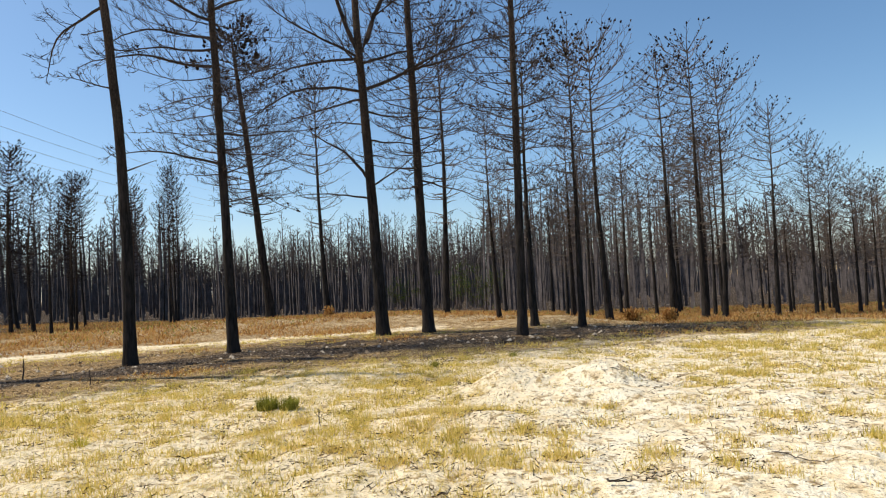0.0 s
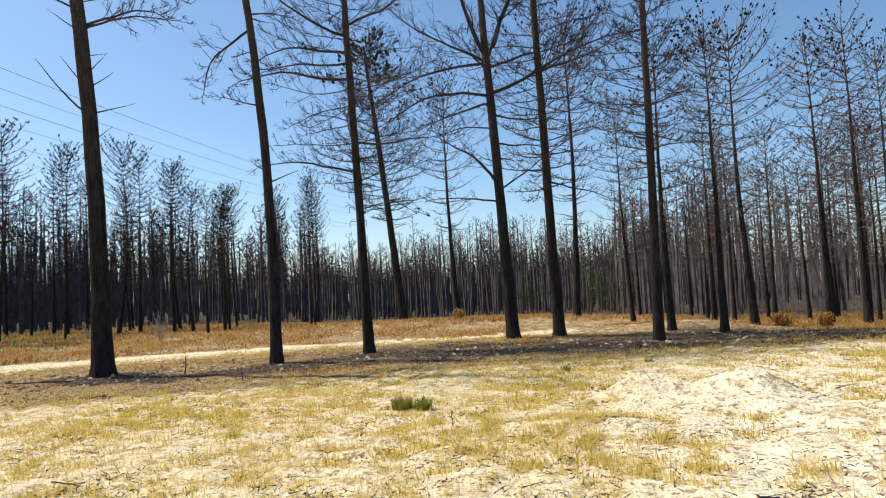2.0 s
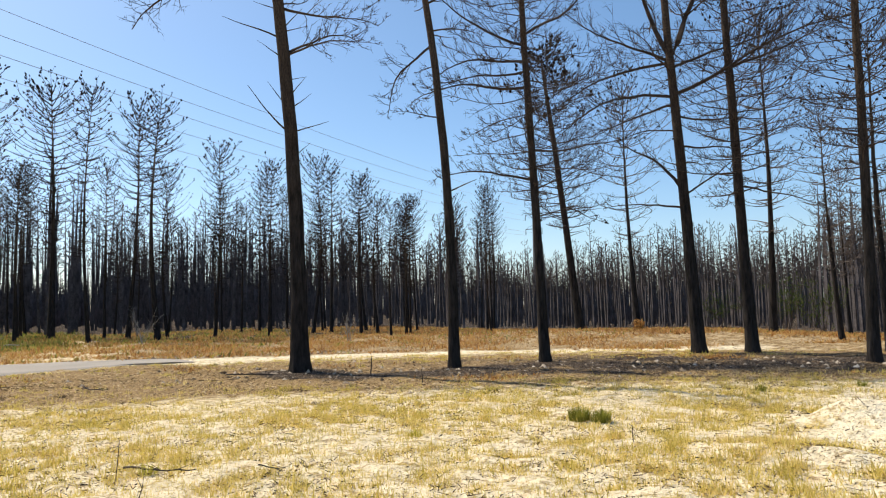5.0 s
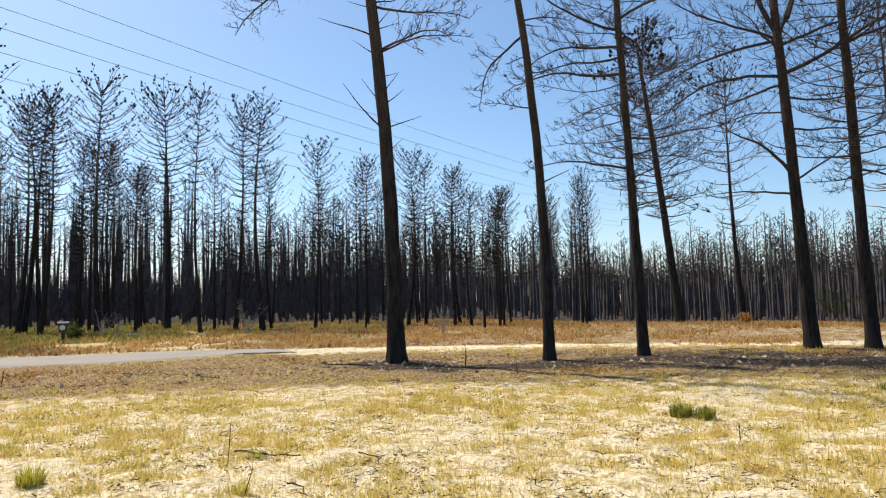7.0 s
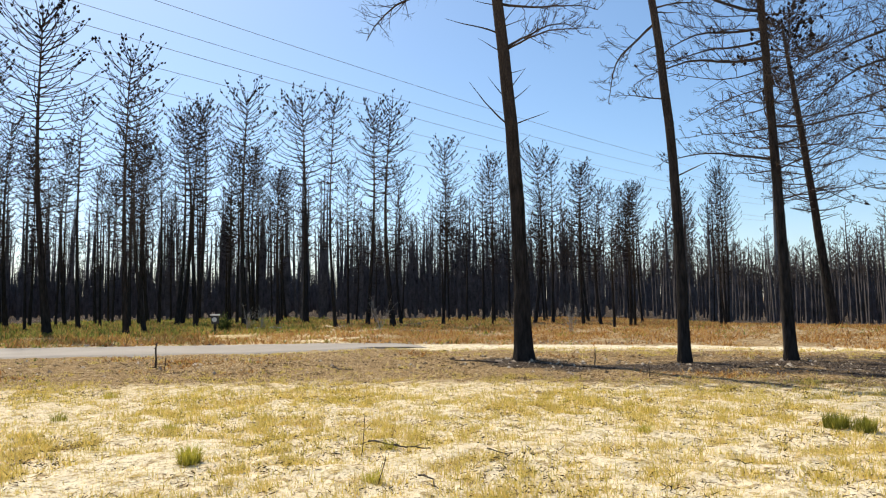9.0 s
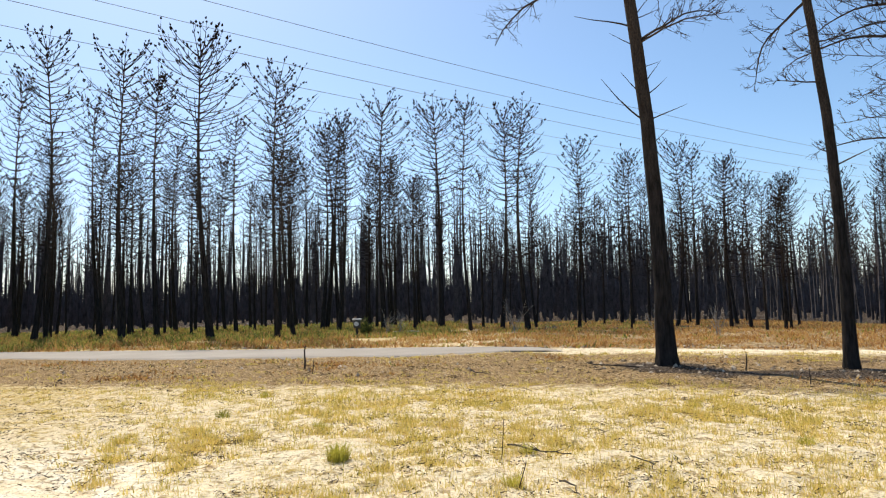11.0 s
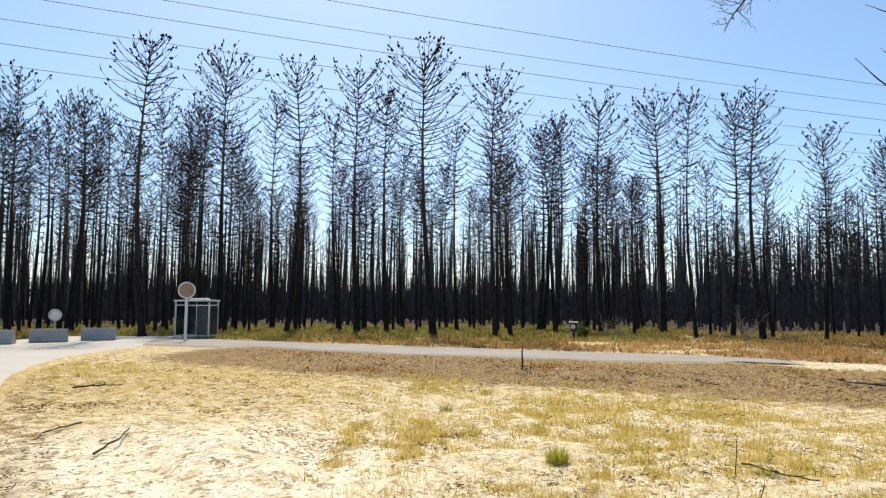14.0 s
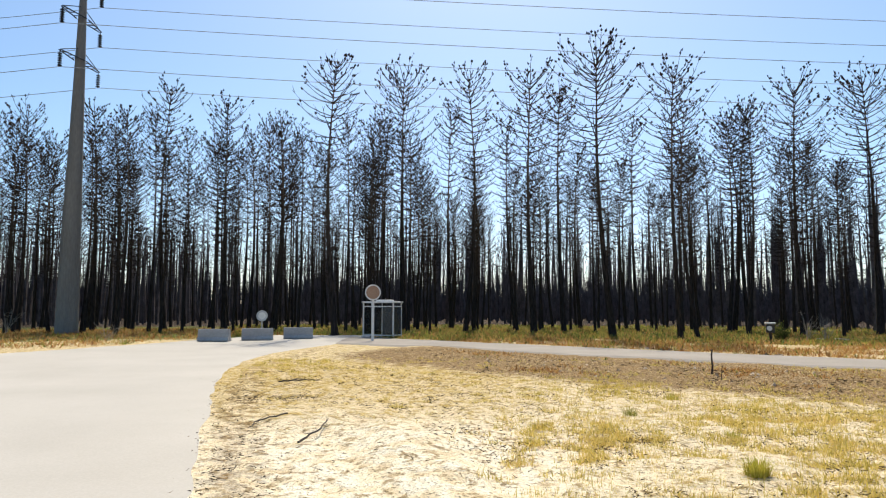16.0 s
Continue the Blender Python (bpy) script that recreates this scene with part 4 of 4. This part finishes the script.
LITTER = per_island("charred_litter", leaf=0.0, stops=[(0.2, (0.015, 0.013, 0.012)), (0.42, (0.055, 0.040, 0.028)), (0.62, (0.16, 0.105, 0.06)), (0.85, (0.34, 0.23, 0.12))])
ASH = per_island("pale_ash_clods", leaf=0.0, stops=[(0.2, (0.04, 0.03, 0.022)), (0.5, (0.19, 0.135, 0.085)), (0.8, (0.70, 0.60, 0.46))])

ROAD_EDGES = ([(8, -24), (-8, -24), (-19, -20.5), (-26, -17.4), (-37, -14.6), (-44, -13), *ROAD_NORTH[::-1]],
              [(-42, -6.5), (-32, 4.5), (-27, 10), (-23.5, 14.3), (-16.6, 19.5), (-11.5, 22.2), (-6.8, 23.8), (-6.6, 23.0), (-10.9, 21.0), (-15.2, 17.6), (-19, 12.6), (-21.9, 8.2), (-25.6, 3.5), (-33, -5.9)])


def on_road(x, y):
    for poly in ROAD_EDGES:
        inside = False
        for (x0, y0), (x1, y1) in zip(poly, poly[1:] + poly[:1]):
            if (y0 > y) != (y1 > y) and x < (x1 - x0) * (y - y0) / (y1 - y0) + x0:
                inside = not inside
        if inside:
            return True
    return False


class Blades:
    """Gathers thin bent leaves into one mesh."""
    def __init__(self):
        self.v, self.f = [], []

    def blade(self, p, yaw, ln, lean, w):
        d, s = Vector((math.cos(yaw), math.sin(yaw), 0)), Vector((-math.sin(yaw), math.cos(yaw), 0))
        b = len(self.v)
        m = p + d * (ln * lean * 0.35) + Vector((0, 0, ln * 0.6))
        e = p + d * (ln * lean) + Vector((0, 0, ln * (1.0 - 0.35 * lean)))
        for q in (p - s * w, p + s * w, m + s * w * 0.7, m - s * w * 0.7, e):
            self.v.append((q.x, q.y, q.z))
        self.f += [(b, b + 1, b + 2, b + 3), (b + 3, b + 2, b + 4)]

    def straw(self, p, yaw, ln, lean, w):
        b = len(self.v)
        s = Vector((-math.sin(yaw), math.cos(yaw), 0)) * w
        e = p + Vector((math.cos(yaw) * lean * ln, math.sin(yaw) * lean * ln, ln * (1.0 - 0.3 * lean)))
        for q in (p - s, p + s, e):
            self.v.append((q.x, q.y, q.z))
        self.f.append((b, b + 1, b + 2))

    def done(self, name, material, label, category, kind="stuff"):
        return tagged(mesh_object(name, self.v, self.f, material), label, category, kind=kind)


def from_strip(x, y, line=LITTER_LINE):
    """Distance from a line, such as the litter under the row of pines."""
    best = 1e9
    for (x0, y0), (x1, y1) in zip(line, line[1:]):
        t = min(1.0, max(0.0, ((x - x0) * (x1 - x0) + (y - y0) * (y1 - y0)) / ((x1 - x0) ** 2 + (y1 - y0) ** 2)))
        best = min(best, math.hypot(x - x0 - t * (x1 - x0), y - y0 - t * (y1 - y0)))
    return best


def patch(x, y, f, o):
    return noise.noise((x * f, y * f, o))


g = random.Random(11)
dry = Blades()
count = 0
while count < 40000:
    az, r = g.uniform(-36, 127), 5.0 + 19.0 * g.random() ** 0.75
    x, y = -math.sin(radians(az)) * r, math.cos(radians(az)) * r
    want = 0.16 + 0.22 * patch(x, y, 0.45, 2) + 0.35 * patch(x, y, 1.3, 7) + 1.3 * patch(x, y, 3.6, 4)
    want -= 0.8 * max(0.0, 1 - from_strip(x, y) / 5.6)
    want -= 0.75 * min(1, max(0, (az - 78) / 14)) * max(0, min(1, (25 - r) / 9))
    want -= 0.30 * max(0, min(1, (4 - az) / 14)) * max(0, min(1, (14 - r) / 4))
    want -= 0.8 * max(0.0, min(1.0, 2.2 - from_strip(x, y, ROW_SHADE)))
    want -= 0.45 if -0.5 < x < 2.8 and 9.0 < y < 10.9 else 0.0
    want -= 0.6 * max(0.0, min(1.0, (0.6 - y + 0.3 * (x + 6)) / 0.8)) * (1 if -11.5 < x < -3 else 0)
    if y < -1.4 and x > -8 or g.random() > want or on_road(x, y):
        continue
    count += 1
    z = height(x, y) - 0.02
    n = g.randint(4, 9) if r < 12 else g.randint(3, 5)
    size = g.uniform(0.6, 1.35)
    for _ in range(n):
        p = Vector((x + g.gauss(0, 0.07), y + g.gauss(0, 0.07), z))
        dry.straw(p, g.uniform(0, 6.28), g.uniform(0.03, 0.13) * size, g.uniform(0.1, 1.2), g.uniform(0.0024, 0.0045) * (1 + r / 10))
dry.done("dry_grass", STRAW, "thin yellow dry grass scattered over pale sand", "grass")

brown, fern = Blades(), Blades()
count = 0
while count < 19000:
    az, r = g.uniform(-36, 128), g.uniform(14, 62)
    x, y = -math.sin(radians(az)) * r, math.cos(radians(az)) * r
    if on_road(x, y):
        continue
    k = patch(x, y, 0.3, 4) + 0.6 * patch(x, y, 1.0, 9)
    strip = from_strip(x, y) < 3.0
    if az < 40:
        ok = r > 24.5 and k > 0.0 - (0.25 if r > 29 else 0)
        green_share, tall = (0.10 if r > 30 else 0.03), g.uniform(0.10, 0.32)
    elif az < 66:
        ok = r > 25.5 and k > -0.3
        green_share, tall = (0.15 if r < 40 else 0.4), g.uniform(0.10, 0.34) * (1.0 + 0.9 * max(0.0, patch(x, y, 0.5, 31)))
    else:
        ok = r > (28.5 if az < 86 else 34) and k > -0.4
        green_share, tall = (0.22 if r < 38 else 0.62 if az < 106 else 0.25), g.uniform(0.14, 0.42) * (1.0 + 0.9 * max(0.0, patch(x, y, 0.5, 31)))
    if az > 100 and r < 47 and g.random() < 0.7:
        continue
    if from_strip(x, y, ROW_SHADE) < 1.5:
        continue
    if strip and k > 0.30:
        ok, green_share, tall = True, 0.04, g.uniform(0.06, 0.2)
    if not ok:
        continue
    count += 1
    z = height(x, y) - 0.03
    target = fern if g.random() < green_share else brown
    for _ in range(g.randint(8, 12)):
        p = Vector((x + g.gauss(0, 0.3), y + g.gauss(0, 0.3), z))
        target.straw(p, g.uniform(0, 6.28), tall * g.uniform(0.5, 1.1), g.uniform(0.4, 1.6), g.uniform(0.012, 0.028) * (1 + r / 60))
for _ in range(5200):
    az, r = g.uniform(57, 108), 37 + 38 * g.random()
    x, y = -math.sin(radians(az)) * r, math.cos(radians(az)) * r
    if on_road(x, y) or patch(x, y, 0.3, 4) < -0.3:
        continue
    z, tall = height(x, y) - 0.03, g.uniform(0.2, 0.5)
    for _ in range(g.randint(8, 11)):
        p = Vector((x + g.gauss(0, 0.35), y + g.gauss(0, 0.35), z))
        (fern if g.random() < 0.85 else brown).straw(p, g.uniform(0, 6.28), tall * g.uniform(0.5, 1.1), g.uniform(0.4, 1.6), g.uniform(0.03, 0.06))
brown.done("dead_bracken", BROWN, "rusty brown dead bracken along the forest edge", "bracken")
fern.done("green_ferns", FERN, "green and yellow ferns on the forest floor", "ferns")

litter = Sticks()
for _ in range(26000):
    az, r = g.uniform(-36, 127), 5.0 + 22.0 * g.random() ** 0.8
    x, y = -math.sin(radians(az)) * r, math.cos(radians(az)) * r
    burnt = 0.5 * math.exp(-(from_strip(x, y) / 3.0) ** 2)
    edge = 0.06 if 88 < az < 112 and r < 18 else 0.0
    if -11.5 < x < -3 and y < 0.6 + 0.3 * (x + 6) and g.random() < 0.75:
        continue
    if on_road(x, y) or g.random() > 0.35 + burnt + edge:
        continue
    a = Vector((x, y, height(x, y) + g.uniform(0.0, 0.02)))
    yaw, ln = g.uniform(0, 6.28), g.uniform(0.03, 0.13) * (2.2 if g.random() < 0.06 + 0.2 * burnt else 1)
    e = a + Vector((math.cos(yaw) * ln, math.sin(yaw) * ln, g.uniform(-0.01, 0.05)))
    litter.sliver(a, e, g.uniform(0.003, 0.008) * (1 + burnt))
for _ in range(1200):
    az, r = g.uniform(-36, 120), 5.0 + 15.0 * g.random()
    cx, cy = -math.sin(radians(az)) * r, math.cos(radians(az)) * r
    wide = g.uniform(0.10, 0.45)
    for _ in range(g.randint(10, 26)):
        x, y = cx + g.gauss(0, wide), cy + g.gauss(0, wide * 0.7)
        if on_road(x, y) or -11.5 < x < -3 and y < 0.6 + 0.3 * (x + 6):
            continue
        a = Vector((x, y, height(x, y) + g.uniform(0.0, 0.02)))
        yaw, ln = g.uniform(0, 6.28), g.uniform(0.02, 0.09)
        litter.sliver(a, a + Vector((math.cos(yaw) * ln, math.sin(yaw) * ln, g.uniform(0.0, 0.03))), g.uniform(0.003, 0.008))
tagged(litter.done("charred_twigs", LITTER, None, False), "scattered small charred twigs and bark on the ground", "litter", kind="stuff")

clods, crumbs = Sticks(), Sticks()
for _ in range(16000):
    x, y = g.uniform(-28, 9), g.uniform(0, 30)
    near = math.exp(-(from_strip(x, y) / 2.9) ** 2)
    near *= 0.6 if from_strip(x, y, ROW_SHADE) < 1.6 else 0.16
    if g.random() > near or on_road(x, y):
        continue
    s = g.uniform(0.015, 0.075)
    c = Vector((x, y, height(x, y) + s * 0.2))
    b = len(clods.v)
    for k in range(6):
        a = k * 1.047
        q = c + Vector((math.cos(a) * s * g.uniform(0.7, 1.4), math.sin(a) * s * g.uniform(0.7, 1.4), -s * 0.4))
        clods.v.append(tuple(q))
    clods.v.append(tuple(c + Vector((g.uniform(-0.3, 0.3) * s, g.uniform(-0.3, 0.3) * s, s * g.uniform(0.3, 0.8)))))
    clods.f += [(b + k, b + (k + 1) % 6, b + 6) for k in range(6)]
for _ in range(1700):
    t = g.random() ** 1.2
    x = -5.5 - 11.0 * t
    y = float(np.interp(-x, [-p[0] for p in ROAD_NORTH], [p[1] for p in ROAD_NORTH])) + 0.10 + g.gauss(0.0, 0.20) * (1 + t)
    if patch(x, y, 2.6, 21) < -0.1:
        continue
    a = Vector((x, y, height(x, y) + g.uniform(0.0, 0.03)))
    yaw, ln = g.uniform(0, 6.28), g.uniform(0.015, 0.07) * (2.5 if g.random() < 0.06 else 1)
    crumbs.sliver(a, a + Vector((math.cos(yaw) * ln, math.sin(yaw) * ln, g.uniform(0.0, 0.02))), g.uniform(0.003, 0.007))
tagged(crumbs.done("verge_litter", LITTER, None, False), "dark twigs and bark crumbs along the sandy road edge", "litter", kind="stuff")
for _ in range(420):
    t = g.random()
    x, y = -30.0 + 16.0 * t, 7.6 + 13.6 * t + abs(g.gauss(0, 0.9)) + 0.5
    if on_road(x, y) or patch(x, y, 0.35, 41) < -0.05:
        continue
    s = g.uniform(0.02, 0.10)
    c = Vector((x, y, height(x, y) + s * 0.2))
    b = len(clods.v)
    for k in range(6):
        a = k * 1.047
        q = c + Vector((math.cos(a) * s * g.uniform(0.7, 1.9), math.sin(a) * s * g.uniform(0.7, 1.9), -s * 0.4))
        clods.v.append(tuple(q))
    clods.v.append(tuple(c + Vector((0, 0, s * g.uniform(0.3, 0.8)))))
    clods.f += [(b + k, b + (k + 1) % 6, b + 6) for k in range(6)]
for _ in range(260):
    t = g.random()
    x, y = -4.0 - 20.0 * t, -1.3 - 5.0 * t + abs(g.gauss(0, 0.45)) * (1 + t)
    if on_road(x, y):
        continue
    s = g.uniform(0.006, 0.016)
    c = Vector((x, y, height(x, y) + s * 0.3))
    b = len(clods.v)
    for k in range(6):
        a = k * 1.047
        q = c + Vector((math.cos(a) * s * g.uniform(0.7, 1.4), math.sin(a) * s * g.uniform(0.7, 1.4), -s * 0.4))
        clods.v.append(tuple(q))
    clods.v.append(tuple(c + Vector((g.uniform(-0.3, 0.3) * s, g.uniform(-0.3, 0.3) * s, s * g.uniform(0.3, 0.8)))))
    clods.f += [(b + k, b + (k + 1) % 6, b + 6) for k in range(6)]
tagged(clods.done("ash_clods", ASH, None, False), "pale ash clods and burnt debris in the clearing", "debris", kind="stuff")


# ---- single plants and fallen wood ----
def clump(name, x, y, tall, wide, count, material, label, category, group="", splay=0.8):
    g2 = random.Random(int(x * 77 + y * 13))
    b = Blades()
    z = height(x, y) - 0.02
    for _ in range(count):
        a, d = g2.uniform(0, 6.28), wide * math.sqrt(g2.random())
        b.blade(Vector((x + math.cos(a) * d, y + math.sin(a) * d, z)), a + g2.uniform(-0.8, 0.8), tall * g2.uniform(0.4, 1.1), g2.uniform(0.05, splay), g2.uniform(0.002, 0.005))
    return tagged(b.done(name, material, label, category, ""), group=group)


clump("grass_clump", -3.04, 9.45, 0.23, 0.14, 800, GREEN, "dark green grass clump on pale sand", "grass clump", "grass clumps", 0.35)
clump("grass_clump", -2.72, 9.40, 0.22, 0.13, 700, GREEN, "dark green grass clump on pale sand", "grass clump", "grass clumps", 0.35)
clump("grass_clump", -7.03, 2.96, 0.27, 0.10, 420, BRIGHT, "bright yellow-green tuft of young grass", "grass clump", "grass clumps")
for x, y, h in ((-10.9, 2.7, 0.22), (-1.0, 13.6, 0.2), (0.6, 14.6, 0.2), (-5.2, 3.9, 0.16), (-6.2, 4.9, 0.14), (-4.6, 7.6, 0.15), (-9.2, 3.6, 0.13), (-13, 4.0, 0.16)):
    clump("grass_clump", x, y, h, 0.10, 130, BRIGHT if h < 0.19 else GREEN, "small green grass tuft in the sand", "grass clump", "grass clumps")


def fallen(points, r, label, twigs=3):
    r *= 0.65
    s = Sticks()
    g2 = random.Random(int(points[0][0] * 31))
    pts = []
    for (x0, y0), (x1, y1) in zip(points, points[1:]):
        for i in range(5):
            t = i / 5
            x, y = x0 + (x1 - x0) * t + g2.uniform(-0.02, 0.02), y0 + (y1 - y0) * t + g2.uniform(-0.02, 0.02)
            pts.append(Vector((x, y, height(x, y) + r + 0.03 + g2.uniform(0, 0.02))))
    n = len(pts)
    s.tube(pts, [r * (1 - 0.6 * i / n) for i in range(n)], 6)
    for _ in range(twigs):
        a = pts[g2.randrange(1, n - 1)]
        yaw = g2.uniform(0, 6.28)
        s.sliver(a, a + Vector((math.cos(yaw), math.sin(yaw), 0.25)) * g2.uniform(0.12, 0.3), r * 0.5)
    return tagged(s.done("fallen_branch", WOOD), label, "branch", "fallen branches")


fallen([(-8.4, -1.93), (-9.2, -1.8), (-9.98, -1.83)], 0.022, "thin dark fallen branch on pale sand")
fallen([(-6.5, 4.85), (-6.0, 4.9), (-5.6, 5.1)], 0.018, "grey fallen branch lying in dry grass")
fallen([(-4.95, 4.25), (-4.7, 4.2), (-4.4, 4.0)], 0.014, "thin dark fallen branch on pale sand")
fallen([(-5.25, 5.5), (-4.95, 5.45), (-4.7, 5.2)], 0.012, "thin dark fallen branch on pale sand")
fallen([(2.45, 6.25), (2.6, 6.0), (2.75, 5.75)], 0.009, "charred fallen branch half buried in sand", 5)
fallen([(0.9, 5.52), (1.02, 5.48), (1.1, 5.5)], 0.016, "charred fallen branch half buried in sand", 1)
fallen([(-11.9, 12.9), (-13.0, 12.6), (-13.8, 12.9)], 0.035, "charred fallen branch among burnt litter", 6)
fallen([(-15.4, -4.0), (-15.8, -3.5), (-15.6, -3.0)], 0.03, "dark knotted branch at the road edge", 9)
fallen([(-10.6, -2.6), (-10.0, -2.9), (-9.3, -2.8)], 0.02, "thin dark fallen branch on pale sand", 4)
fallen([(-14.4, 9.6), (-13.7, 9.3), (-13.1, 9.4)], 0.03, "pale fallen branch in dry litter", 5)
fallen([(-5.4, 20.6), (-4.6, 21.2), (-3.9, 21.0)], 0.02, "charred fallen branch among burnt litter", 7)
fallen([(-0.4, 21.6), (0.6, 21.2), (1.8, 21.8)], 0.022, "charred fallen branch among burnt litter", 7)


def shrub(x, y, tall, material, seed, label, leaves=None):
    g2 = random.Random(seed)
    s = Sticks()
    top = new("dead_shrub" if leaves is None else "green_shrub")
    top.matrix_basis = pose(x, y, height(x, y) - 0.05)
    lf = Blades()
    for k in range(9):
        a = g2.uniform(0, 6.28)
        d = Vector((math.cos(a) * g2.uniform(0.15, 0.6), math.sin(a) * g2.uniform(0.15, 0.6), 1)).normalized()
        p, pts = Vector((g2.uniform(-0.1, 0.1), g2.uniform(-0.1, 0.1), 0)), []
        ln = tall * g2.uniform(0.6, 1.05)
        for i in range(6):
            pts.append(p.copy())
            d = (d + wander(g2, 0.2)).normalized()
            p = p + d * ln / 5
        s.tube(pts, [0.013 * (1 - 0.8 * i / 5) for i in range(6)], 4)
        for _ in range(13):
            q = on_spine(pts, g2.uniform(0.3, 0.99))
            e = q + (d + wander(g2, 1.0)).normalized() * tall * g2.uniform(0.08, 0.22)
            s.sliver(q, e, 0.008)
            if leaves:
                for _ in range(7):
                    lf.blade(e + wander(g2, 0.15), g2.uniform(0, 6.28), g2.uniform(0.06, 0.14), g2.uniform(0.4, 1.2), 0.022)
    s.done("branchwork", material, top, False)
    if leaves:
        mesh_object("leaves", lf.v, lf.f, leaves, False, top)
    return tagged(top, label, "shrub", "shrubs at the forest edge")


PALE = two_tone("pale_dead_wood", (0.22, 0.20, 0.17), (0.44, 0.40, 0.35), 4.0)


def pale_log(x, y, ln, r, yaw):
    s = Sticks()
    d = Vector((math.cos(yaw), math.sin(yaw), 0)) * ln / 2
    c = Vector((x, y, height(x, y) + r * 0.8))
    s.tube([c - d, c - d * 0.3 + Vector((0, 0, 0.02)), c + d * 0.4, c + d], [r * 0.9, r, r * 0.95, r * 0.8], 10)
    return tagged(s.done("log", ASH_WOOD), "pale barkless log lying at the forest edge", "log", "pale logs")


ASH_WOOD = two_tone("bleached_wood", (0.42, 0.39, 0.34), (0.66, 0.62, 0.55), 3.0)
pale_log(-38.5, 21.4, 0.8, 0.07, 0.6)
pale_log(-39.2, 20.6, 0.5, 0.06, 1.2)
for i, (x, y, h) in enumerate(((-31.7, 24.4, 2.2), (-22.6, 26.0, 1.9), (-37.2, 18.9, 1.8), (-38.6, 20.5, 1.6), (-20.3, 27.4, 1.5), (-26.5, 30.2, 1.7), (-36.0, -18.6, 1.2), (-43.5, -29.0, 1.8))):
    shrub(x, y, h, PALE, 300 + i, "pale leafless fire-killed shrub at the forest edge")
shrub(-36.9, 17.35, 0.95, TWIG, 320, "dark scorched shrub beside a small post box", DARK_LEAF)
for i, (x, y, h) in enumerate(((0.2, 36.8, 2.6), (-1.4, 41.0, 3.2), (-4.9, 44.0, 2.6))):
    shrub(x, y, h, TWIG, 330 + i, "surviving dark green shrub between burnt pines", DARK_LEAF)
for i, (x, y, h) in enumerate(((5.7, 26.2, 0.42), (6.9, 25.8, 0.45), (-8.6, 38.0, 0.5))):
    shrub(x, y, h, TWIG, 350 + i, "low rusty brown scorched shrub on dry grass", BROWN)
